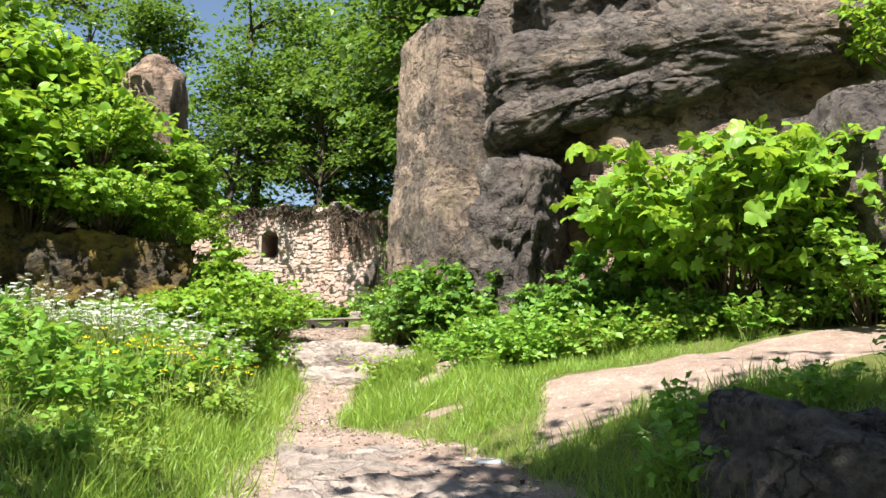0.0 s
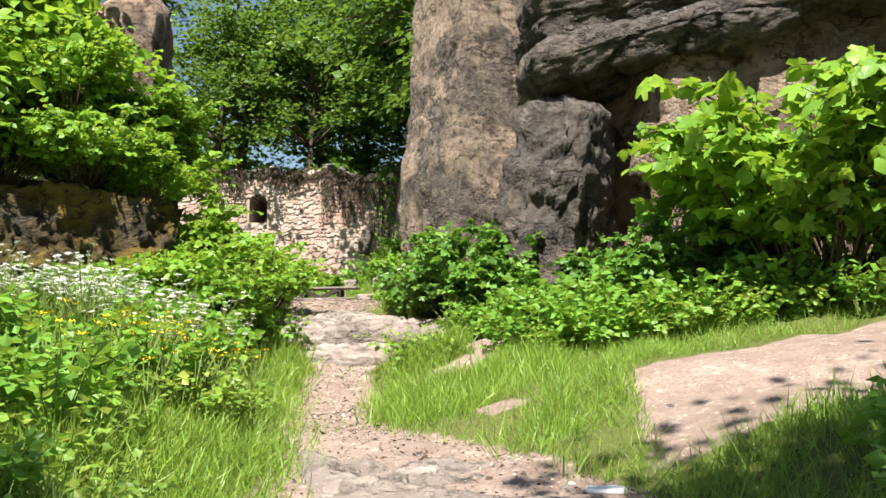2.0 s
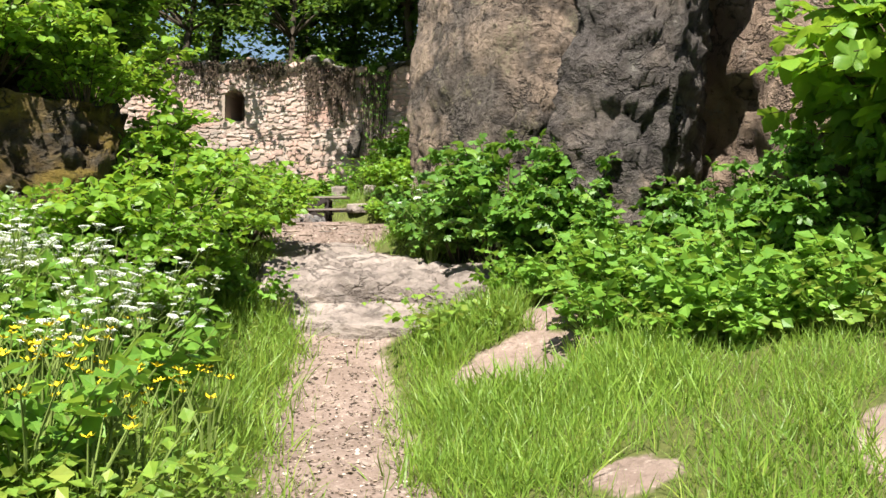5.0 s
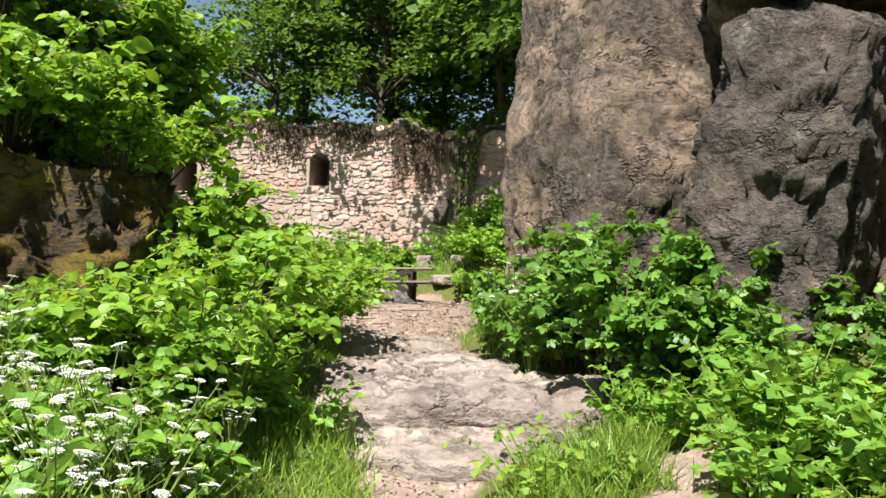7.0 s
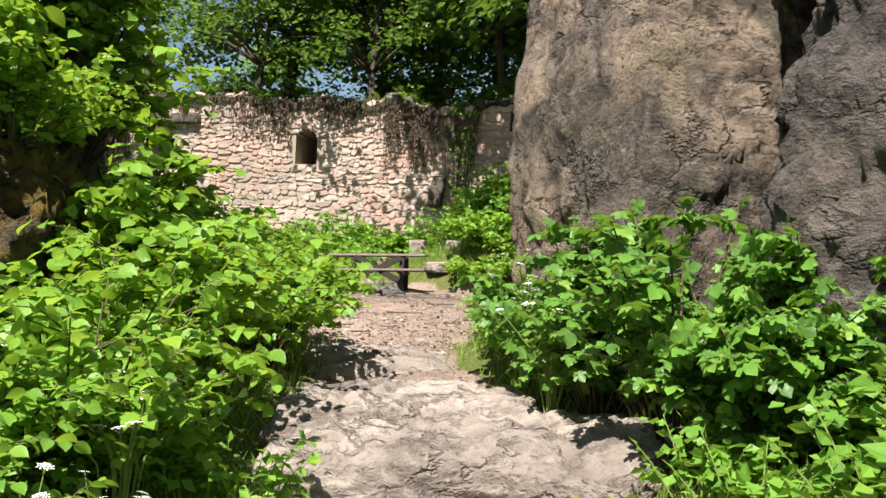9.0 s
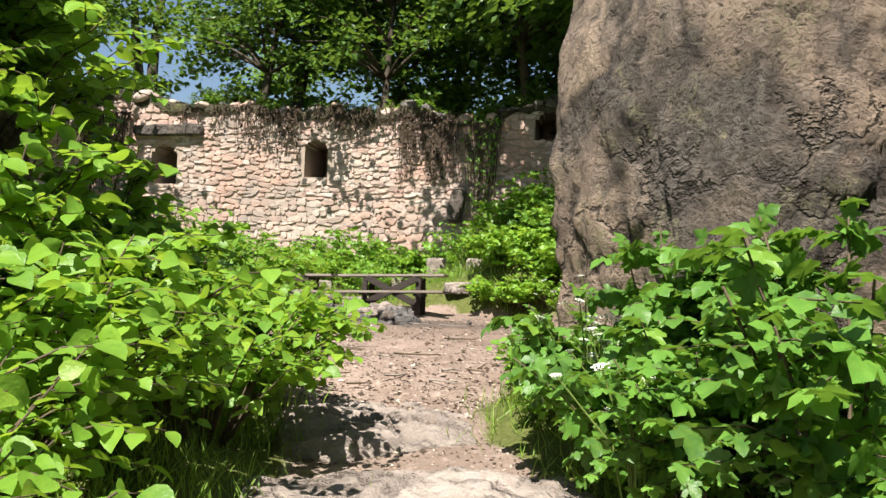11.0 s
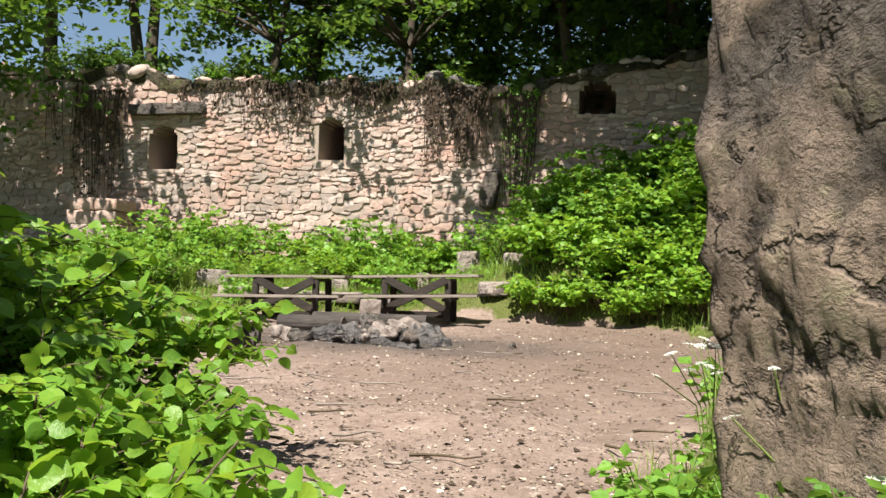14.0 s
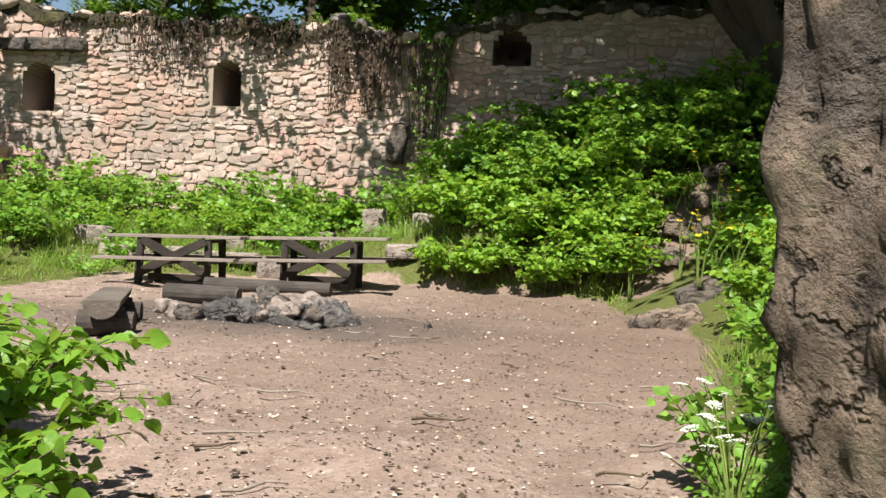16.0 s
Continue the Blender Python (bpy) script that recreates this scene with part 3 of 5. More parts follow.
def build_wall():
    wall = tagged(new("wall_north"), "ruined rubble stone wall with small window slits", "wall", kind="structure")
    bm = bmesh.new()
    cuts = sorted({*np.arange(-22.0, 9.0, 0.31).round(3), *(round(o[0] + (o[1] - o[0]) * k / 8, 3) for o in OPENINGS for k in range(9))})
    for x, x1 in zip(cuts, cuts[1:]):
        lo, top = 0.0, wall_top(x) - 0.1
        spans = [(lo, top)]
        for a, b, z0, z1 in OPENINGS:
            if a <= (x + x1) / 2 <= b:
                spans = [(lo, z0), (arch((x + x1) / 2, a, b, z1), top)]
        for z0, z1 in spans:
            box(bm, x, x1, WALL_Y + 0.07, WALL_Y + 1.0, z0, z1)
    # Closed boxes added behind the slits so that the openings stay dark
    for a, b, z0, z1 in OPENINGS:
        box(bm, a - 0.3, b + 0.3, WALL_Y + 2.0, WALL_Y + 2.3, z0 - 0.4, z1 + 0.4)
        box(bm, a - 0.3, a, WALL_Y + 1.0, WALL_Y + 2.0, z0 - 0.4, z1 + 0.4)
        box(bm, b, b + 0.3, WALL_Y + 1.0, WALL_Y + 2.0, z0 - 0.4, z1 + 0.4)
        box(bm, a, b, WALL_Y + 1.0, WALL_Y + 2.0, z1, z1 + 0.4)
        box(bm, a, b, WALL_Y + 1.0, WALL_Y + 2.0, z0 - 0.4, z0)
    part("rubble_core_and_dark_boxes", bm, M_MORTAR, wall)
    lintel = rock_mesh((1.05, 0.24, 0.16), 51.0, square=0.85, rough=0.03, cracks=0.0, level=4)
    lintel.transform(pose(-13.25, WALL_Y + 0.05, 4.9, 0, -1, 0))
    part("lintel", lintel, M_CRUST, wall, "long grey lintel stone over a window slit")
    knob = rock_mesh((0.24, 0.26, 0.5), 52.0, square=0.5, rough=0.05, level=4)
    knob.transform(pose(-5.05, WALL_Y - 0.12, 2.95, 0, 8, 0))
    # Mossy soil cap, its dark colour partly in place of shade up there
    xs = np.arange(-17.0, 4.0, 0.16)
    verts, faces = [], []
    for i, x in enumerate(xs):
        top = wall_top(x) - 0.06
        w = lambda k: 0.09 * noise.fractal((x * 1.3, k * 3.7, 5.0), 0.8, 2.0, 4)
        verts += [(x, WALL_Y - 0.02 + w(1), top - 0.16 + 2 * w(2)), (x, WALL_Y - 0.07 + w(3), top + 0.02 + w(4)), (x, WALL_Y + 0.25, top + 0.14 + w(5)), (x, WALL_Y + 0.7, top + 0.12 + w(6)), (x, WALL_Y + 1.08, top - 0.1)]
        if i:
            a = 5 * i
            faces += [(a - 5 + k, a + k, a + k + 1, a - 4 + k) for k in range(4)]
    from_arrays("earth_cap", verts, faces, M_CAP, wall, True, "mossy soil capping the wall, darkened for shade")
    part("projecting_stone", knob, M_PILLAR, wall, "dark projecting stone")
    return wall


def stone(rng, w, h, depth):
    """A rough flat-faced stone about its centre, in x and z, standing out towards -y."""
    k = 7
    a0 = rng.uniform(0, 2 * math.pi)
    ring = []
    for i in range(k):
        a = a0 + 2 * math.pi * i / k
        c, s = math.cos(a), math.sin(a)
        r = 1 / max(abs(c), abs(s)) ** 0.85
        ring.append((c * r * w / 2 * rng.uniform(0.84, 1.04), s * r * h / 2 * rng.uniform(0.84, 1.04)))
    verts = [(x, 1.0, z) for x, z in ring] + [(x, -0.55, z) for x, z in ring] + [(x * 0.92, -rng.uniform(0.7, 1.1), z * 0.9) for x, z in ring]
    verts.append((rng.uniform(-0.15, 0.15) * w, -rng.uniform(0.85, 1.15), rng.uniform(-0.15, 0.15) * h))
    faces = []
    for i in range(k):
        j = (i + 1) % k
        faces += [(i, j, k + j, k + i), (k + i, k + j, 2 * k + j, 2 * k + i), (2 * k + i, 2 * k + j, 3 * k)]
    return verts, faces


def build_stones(wall):
    rng = random.Random(5)
    shapes = []
    for i in range(24):
        v, f = stone(rng, 1.0, 1.0, 1.0)
        me = bpy.data.meshes.new("stone")
        me.from_pydata(v, [], f)
        me.materials.append(M_STONE)
        shapes.append((me, v, f))
    rest, single, z = [], 0, 0.35
    while z < 6.6:
        h = rng.choice((0.07, 0.09, 0.11, 0.14, 0.17, 0.23))
        x = -18.5 + rng.uniform(0, 0.3)
        while x < 3.0:
            w = rng.choice((0.12, 0.16, 0.2, 0.26, 0.32, 0.42)) * rng.uniform(0.85, 1.15) * (1.15 if h > 0.22 else 1.0)
            cx, cz = x + w / 2, z + h / 2 + rng.uniform(-0.055, 0.055)
            x += w
            hh = h * rng.uniform(0.8, 1.12)
            if cz > wall_top(cx) - 0.02 or any(a - w * 0.42 < cx < b + w * 0.42 and z0 - h * 0.4 < cz < arch(min(b, max(a, cx)), a, b, z1) + h * 0.4 for a, b, z0, z1 in OPENINGS):
                continue
            me, v, f = rng.choice(shapes)
            m = pose(cx, WALL_Y + 0.06, cz, 0, rng.uniform(-12, 12), 0) @ Matrix.Diagonal((w * 1.07, rng.uniform(0.022, 0.042), hh * 1.10, 1))
            if single < 300 and -11.8 < cx < -5.0 and 2.2 < cz < 4.6:
                ob = new("stone", me)
                ob.parent = wall
                ob.matrix_basis = m
                single += 1
            else:
                rest.append(([tuple(m @ Vector(p)) for p in v], f))
        z += h
    caps = [rock_mesh((1.0, 1.0, 1.0), 140.0 + k, square=0.75, rough=0.10, cracks=0.0, level=2, freq=1.5) for k in range(4)]
    for k, bm in enumerate(caps):
        me = bpy.data.meshes.new("cap_stone")
        bm.to_mesh(me)
        bm.free()
        me.materials.append(M_ASHSTONE if k % 2 else M_STONE)
        caps[k] = me
    x = -16.5
    while x < 0.5:
        w = rng.uniform(0.10, 0.28)
        ob = new("cap_stone", rng.choice(caps))
        ob.parent = wall
        ob.matrix_basis = pose(x, WALL_Y + rng.uniform(0.05, 0.3), wall_top(x) + rng.uniform(-0.08, 0.06), rng.uniform(-15, 15), rng.uniform(-20, 20), rng.uniform(0, 90)) @ Matrix.Diagonal((w, w * 0.8, w * rng.uniform(0.4, 0.7), 1))
        x += w * rng.uniform(1.2, 3.2)
    v, f = joined(rest)
    tagged(from_arrays("stones", v, f, M_STONES, wall), kind="stuff")


WALL = build_wall()

# ---- picnic tables, logs and hearth ----
def beam(name, parent, a, b, w, h, material, label=""):
    """A squared timber from a to b, w wide and h high, with worn edges."""
    a, b = Vector(a), Vector(b)
    d = (b - a)
    bm = bmesh.new()
    bmesh.ops.create_cube(bm, size=1)
    for v in bm.verts:
        v.co = Vector((v.co.x * d.length, v.co.y * w, v.co.z * h))
    bmesh.ops.bevel(bm, geom=bm.edges[:], offset=min(w, h) * 0.14, segments=2, affect="EDGES")
    turn = d.to_track_quat("X", "Z").to_matrix().to_4x4()
    bm.transform(Matrix.Translation((a + b) / 2) @ turn)
    return part(name, bm, material, parent, label)


def picnic_table(at, rz, sag):
    t = thing("picnic_table", at, "weathered wooden picnic table with dark crossed braces and attached benches", "table", "picnic tables on the clearing", rz=rz)
    for k, y in enumerate((-0.30, -0.10, 0.10, 0.30)):
        beam("tabletop_plank", t, (-1.06, y, 0.75 + sag), (1.02, y, 0.75 - sag), 0.18, 0.045, M_PLANK)
    for y in (-0.68, 0.68):
        beam("bench_plank", t, (-1.08, y, 0.43 + sag), (1.05, y, 0.43 - sag), 0.24, 0.045, M_PLANK)
    for x in (-0.52, 0.52):
        for y in (-0.32, 0.32):
            beam("leg", t, (x, y * 1.25, 0.0), (x, y, 0.72), 0.10, 0.09, M_FRAME)
        beam("cross_bearer", t, (x, -0.76, 0.385), (x, 0.76, 0.385), 0.07, 0.05, M_FRAME)
        beam("top_bearer", t, (x, -0.36, 0.70), (x, 0.36, 0.70), 0.07, 0.05, M_FRAME)
    beam("brace", t, (-0.50, -0.36, 0.70), (0.50, -0.36, 0.20), 0.06, 0.13, M_FRAME)
    beam("brace", t, (-0.50, -0.41, 0.20), (0.50, -0.41, 0.70), 0.06, 0.13, M_FRAME)
    beam("stretcher", t, (-0.52, 0.0, 0.12), (0.52, 0.0, 0.12), 0.08, 0.10, M_FRAME)
    return t


picnic_table((-7.36, 29.3, float(land(-7.36, 29.3)) - 0.02), 1.0, -0.02)
picnic_table((-5.22, 29.55, float(land(-5.22, 29.55)) + 0.03), 3.0, -0.035)


def log(name, parent, a, b, r, material, half=False, label=""):
    """A trunk piece from a to b; half: split, with its flat side up."""
    v, f = tube([a, Vector(a).lerp(Vector(b), 0.5), b], (r, r * 0.95, r * 0.9), 14)
    if half:
        top = max(a[2], b[2])
        v = [(x, y, min(z, top + 0.01)) for x, y, z in v]
    return from_arrays(name, v, f, material, parent, False, label)


def ground_at(x, y):
    return float(land(x, y))


bench = thing("log_bench", (-5.75, 23.3, ground_at(-5.75, 23.3)), "half-log bench on two charred stump supports", "bench", rz=14)
log("seat", bench, (0, -0.25, 0.31), (-0.15, 1.3, 0.31), 0.16, M_LOGEND, True)
for y in (0.05, 1.05):
    log("support", bench, (-0.24 - y * 0.1, y, 0.09), (0.24 - y * 0.1, y, 0.09), 0.12, M_LOG)
    log("support", bench, (-0.14 - y * 0.1, y, 0.17), (0.14 - y * 0.1, y, 0.17), 0.08, M_LOG)
hearth_log = thing("hearth_log", (-4.9, 26.0, ground_at(-4.9, 26.0)), "short charred log lying beside the fire pit", "log", rz=4)
log("trunk", hearth_log, (-1.45, 0.35, 0.11), (-0.55, 0.2, 0.12), 0.12, M_LOG)
log("sawn_end", hearth_log, (-0.555, 0.2, 0.12), (-0.535, 0.197, 0.12), 0.105, M_LOGEND, label="pale sawn end of the log")
log_2 = thing("hearth_log", (-5.7, 28.2, ground_at(-5.7, 28.2)), "dark fallen log lying under the table edge", "log", rz=-3)
log("trunk", log_2, (-0.9, 0, 0.1), (0.9, 0.1, 0.11), 0.11, M_LOG)

rh = random.Random(9)
ash = rock_mesh((0.95, 0.6, 0.17), 61.0, square=0.1, rough=0.16, cracks=0.0, level=5, freq=2.2)
ash_pile = tagged(put("ash", ash, M_ASH), "grey ash and charcoal heap in the fire pit", "ash")
ash_pile.matrix_basis = pose(-4.75, 25.1, ground_at(-4.75, 25.1) - 0.02)
for k, (dx, dy, s) in enumerate([(-0.95, -0.25, 0.2), (-0.7, -0.5, 0.17), (-0.2, -0.55, 0.14), (0.25, -0.3, 0.2), (0.55, -0.35, 0.17), (0.75, -0.1, 0.15), (0.35, 0.1, 0.26), (-0.1, 0.25, 0.2), (0.62, 0.3, 0.16), (-1.2, 0.1, 0.16), (0.05, -0.15, 0.12)] + [(rh.gauss(0.2, 0.42), rh.gauss(-0.05, 0.28), rh.uniform(0.06, 0.13)) for _ in range(26)]):
    rock("hearth_stone", (-4.75 + dx, 25.1 + dy, ground_at(-4.75 + dx, 25.1 + dy) + s * 0.22 + max(0.0, 0.15 - 0.17 * math.hypot(dx, dy))), (s * 0.7, s * 0.5, s * 0.34), (M_SLAB, M_CRUST, M_ASHSTONE)[k % 3], "rough sooty stone ringing the fire pit", 62.0 + k, (rh.uniform(-30, 30), rh.uniform(-45, 45), rh.uniform(0, 180)), "stone", square=0.75, rough=0.11, cracks=0.0, level=3, freq=3.0)
for k, (x, y, sx, sy, sz, rz) in enumerate([(-9.7, 31.3, 0.32, 0.2, 0.18, 5), (-8.7, 31.0, 0.75, 0.16, 0.11, 3), (-7.3, 31.2, 0.6, 0.16, 0.10, -2), (-6.35, 31.0, 0.3, 0.18, 0.16, 8), (-7.4, 32.0, 0.16, 0.14, 0.16, 20), (-5.85, 32.6, 0.14, 0.14, 0.28, 4), (-4.2, 31.0, 0.28, 0.18, 0.12, 10), (-3.9, 31.8, 0.2, 0.18, 0.13, 30), (-5.1, 33.4, 0.2, 0.2, 0.3, 30)]):
    rock("dressed_stone", (x, y, ground_at(x, y) + sz * 0.75), (sx, sy, sz), M_SLAB, "fallen pale block of dressed stone in the weeds", 75.0 + k, (0, 0, rz), "stone block", square=0.85, rough=0.03, cracks=0.0, level=4)
for k in range(4):
    for j in range(2):
        rock("pier_stone", (-14.75 + 0.62 * j + 0.1 * (k % 2), 34.9, ground_at(-14.5, 34.9) + 0.16 + 0.31 * k), (0.32, 0.5, 0.16), M_STONE, "rough block of the broken pier at the wall", 120.0 + 2 * k + j, (0, 0, 3 * (k % 3)), "stone block", square=0.85, rough=0.035, cracks=0.0, level=4)
for k, (x, y, s) in enumerate([(-0.5, 26.3, 0.45), (0.25, 27.5, 0.4), (-0.46, 30.1, 0.34), (0.05, 30.0, 0.38), (0.4, 30.4, 0.36), (0.7, 30.65, 0.32), (0.95, 31.0, 0.36), (1.35, 31.3, 0.36), (1.96, 33.0, 0.4), (0.6, 24.8, 0.42), (0.3, 24.0, 0.35), (1.2, 28.2, 0.35)]):
    rock("slope_rock", (x, y, ground_at(x, y) - s * 0.1), (s, s * 0.8, s * 0.45), M_PILLAR, "bare rock step on the grassy slope", 90.0 + k, (0, -14, k * 40), "rock", square=0.65, rough=0.07, level=4)


def stick_meshes():
    out = []
    rs = np.random.default_rng(3)
    for k in range(5):
        pts = [np.array([-0.5 + 0.25 * i, rs.normal(0, 0.03), 0.012 + rs.uniform(0, 0.012)]) for i in range(5)]
        v, f = tube(pts, np.linspace(0.009, 0.004, 5), 5)
        me = bpy.data.meshes.new("stick")
        me.from_pydata(v, [], f)
        me.materials.append(M_TWIG if k % 2 else M_PLANK)
        out.append(me)
    return out


rk = random.Random(12)
STICKS = stick_meshes()
for k in range(60):
    y = rk.uniform(17.5, 27.0)
    x = float(path_x(y)) + rk.uniform(-1, 1) * (float(path_half(y)) - 0.2)
    ob = tagged(new("stick", STICKS[k % 5]), "dry fallen stick on the trodden earth", "stick", "sticks on the clearing")
    s = rk.uniform(0.12, 0.4)
    ob.matrix_basis = pose(x, y, ground_at(x, y) + 0.015, 0, 0, rk.uniform(-60, 60)) @ Matrix.Diagonal((s, 1, 1, 1))


def litter(seed, n, low, high):
    """Pale chips, leaf scraps and pebbles scattered over the trodden earth."""
    r = np.random.default_rng(seed)
    y = np.where(r.uniform(0, 1, n) < 0.3, r.uniform(5, 18, n), r.uniform(17, 29.5, n))
    x = path_x(y) + r.uniform(-1.05, 1.05, n) * path_half(y)
    z = bumps(x, y, land(x, y)) + 0.004
    return leaves(np.stack([x, y, z], 1), r.normal(0, 1, (n, 3)) * np.array([1, 1, 0.15]), r.uniform(low, high, n) * r.choice([0.8, 1.0, 1.7], n, p=[0.5, 0.42, 0.08]), "diamond", r, 2.0)


v, f = litter(22, 16000, 0.010, 0.032)
tagged(from_arrays("dead_leaves", v, f, M_VINE), "brown dead leaves and bark scraps trodden into earth", "leaf litter", kind="stuff")
v, f = litter(21, 11000, 0.010, 0.034)
tagged(from_arrays("leaf_litter", v, f, M_LITTER), "pale dry chips and leaf scraps scattered on earth", "litter", kind="stuff")
paper = rock_mesh((0.10, 0.06, 0.022), 99.0, square=0.4, rough=0.02, cracks=0.0, level=3)
scrap = tagged(put("paper_scrap", paper, M_PAPER), "crumpled white paper scrap on the path", "paper")
scrap.matrix_basis = pose(0.86, 7.8, ground_at(0.86, 7.8) + 0.05)


# ---- plants ----
def bush_meshes(rng, stems, height, spread, per, size, kind, droop=0.25, twigs=4):
    """Arching stems with side twigs and a leaf at every joint: two lots of vertices and faces, wood and leaves."""
    wood, pts, ways, sizes = [], [], [], []
    for _ in range(stems):
        a = rng.uniform(0, 2 * math.pi)
        out = spread * math.sqrt(rng.uniform(0.03, 1.0))
        h = height * rng.uniform(0.55, 1.0) * (1 - 0.35 * (out / spread) ** 2)
        tip = np.array([math.cos(a) * out, math.sin(a) * out, h])
        start = np.array([math.cos(a) * out * 0.18, math.sin(a) * out * 0.18, -0.08])
        mid = (start + tip) / 2 + np.array([0, 0, h * 0.22])
        curve = [(1 - t) ** 2 * start + 2 * t * (1 - t) * mid + t * t * tip for t in np.linspace(0, 1, 7)]
        wood.append(tube(curve[::2], np.linspace(0.006, 0.0022, 4) * (height + 0.4), 4 if height > 0.7 else 3))
        lines = [(curve[2:], per)]
        for _ in range(twigs):
            i = rng.integers(2, 6)
            b = a + rng.uniform(-1.6, 1.6)
            ln = spread * rng.uniform(0.22, 0.48)
            end = curve[i] + np.array([math.cos(b) * ln, math.sin(b) * ln, rng.uniform(-0.05, 0.35) * ln])
            side = [curve[i] * (1 - t) + end * t + np.array([0, 0, 0.12 * ln * math.sin(t * 3.1)]) for t in np.linspace(0, 1, 5)]
            if height > 1.35:
                wood.append(tube(side[::2], np.linspace(0.003, 0.0014, 3) * (height + 0.4), 3))
            lines.append((side, max(3, per * 2 // 3)))
        for line, count in lines:
            line = np.array(line)
            for k in range(count):
                s = (k + rng.uniform(0.2, 0.8)) / count * (len(line) - 1)
                i = min(int(s), len(line) - 2)
                p = line[i] + (line[i + 1] - line[i]) * (s - i)
                along = line[i + 1] - line[i]
                along = along / (np.linalg.norm(along) + 1e-9)
                side = np.array([-along[1], along[0], 0.0]) * (1 if k % 2 else -1)
                w = along * 0.5 + side * 0.9 + np.array([rng.normal(0, 0.3), rng.normal(0, 0.3), -droop + rng.normal(0, 0.2)])
                pts.append(p)
                ways.append(w)
                sizes.append(size * rng.uniform(0.55, 1.15))
    return joined(wood), leaves(np.array(pts), np.array(ways), sizes, kind, rng)


KINDS = {}
HERBS = []


def plant_kind(key, name, label, category, group, leaf_mat, wood_mat, **how):
    """Shared meshes for one look of a plant."""
    rng = np.random.default_rng(how.pop("seed"))
    wood, leaf = bush_meshes(rng, **how)
    meshes = []
    if category == "herb":
        v, f = joined([wood, (leaf[0].tolist(), leaf[1].tolist())])
        me = bpy.data.meshes.new("foliage")
        me.from_pydata(np.asarray(v, float).tolist(), [], f)
        me.materials.append(wood_mat)
        me.materials.append(leaf_mat)
        me.polygons.foreach_set("material_index", [0] * len(wood[1]) + [1] * len(leaf[1]))
        KINDS[key] = (name, label, category, group, [("foliage", me)])
        return
    for nm, (v, f), mat in (("branchwork", wood, wood_mat), ("foliage", leaf, leaf_mat)):
        me = bpy.data.meshes.new(nm)
        me.from_pydata(np.asarray(v, float).tolist(), [], np.asarray(f, dtype=object).tolist() if nm == "branchwork" else np.asarray(f).tolist())
        me.materials.append(mat)
        me.polygons.foreach_set("use_smooth", [True] * len(me.polygons))
        meshes.append((nm, me))
    KINDS[key] = (name, label, category, group, meshes)


def plant(key, x, y, scale=1.0, turn=0.0, z=None, flat=1.0, lean=(0, 0)):
    name, label, category, group, meshes = KINDS[key]
    if category == "herb":
        KINDS["herbs"] = KINDS.get("herbs", 0) + 1
        if KINDS["herbs"] > 285:
            HERBS.append((meshes[0][1], pose(x, y, float(land(x, y)) if z is None else z, lean[0], lean[1], turn) @ Matrix.Diagonal((scale, scale, scale * flat, 1))))
            return None
    ob = tagged(new(name), label, category, group)
    ob.matrix_basis = pose(x, y, float(land(x, y)) if z is None else z, lean[0], lean[1], turn) @ Matrix.Diagonal((scale, scale, scale * flat, 1))
    for nm, me in meshes:
        new(nm, me).parent = ob
    return ob


plant_kind("hazel_a", "hazel_bush", "green hazel bush with broad soft leaves", "bush", "hazel bushes", M_HAZEL, M_TWIG, seed=1, stems=34, height=2.0, spread=1.5, per=15, size=0.145, kind="ovate", twigs=7)
plant_kind("hazel_c", "sycamore_bush", "large sycamore bush with lobed leaves before the crag", "bush", "sycamore bushes", M_LIGHT, M_TWIG, seed=8, stems=36, height=2.25, spread=1.5, per=11, size=0.175, kind="maple", twigs=6)
plant_kind("hazel_b", "hazel_bush", "yellow-green hazel bush in full sun", "bush", "hazel bushes", M_LIGHT, M_TWIG, seed=2, stems=34, height=2.0, spread=1.5, per=14, size=0.145, kind="ovate", twigs=6)
plant_kind("maple_a", "maple_sapling", "dark green maple saplings with lobed leaves", "bush", "maple saplings", M_MAPLE, M_TWIG, seed=3, stems=25, height=1.45, spread=0.95, per=13, size=0.12, kind="maple", twigs=5)
plant_kind("herb_a", "herb_clump", "leafy green herb clump on the bank", "herb", "herbs on the banks", M_HERB, M_STEM, seed=4, stems=16, height=0.62, spread=0.42, per=7, size=0.095, kind="diamond", twigs=2)
plant_kind("herb_b", "herb_clump", "bright low herb clump with small leaves", "herb", "herbs on the banks", M_GRASS, M_STEM, seed=5, stems=16, height=0.42, spread=0.42, per=7, size=0.065, kind="diamond", twigs=2)
plant_kind("scrub_a", "shrub", "dense green shrub on the grassy slope", "bush", "shrubs round the clearing", M_HERB, M_TWIG, seed=6, stems=24, height=1.3, spread=1.0, per=9, size=0.15, kind="diamond", twigs=3)
plant_kind("scrub_b", "shrub", "yellow-green shrub on the grassy slope", "bush", "shrubs round the clearing", M_LIGHT, M_TWIG, seed=7, stems=24, height=1.1, spread=0.9, per=9, size=0.13, kind="diamond", twigs=3)

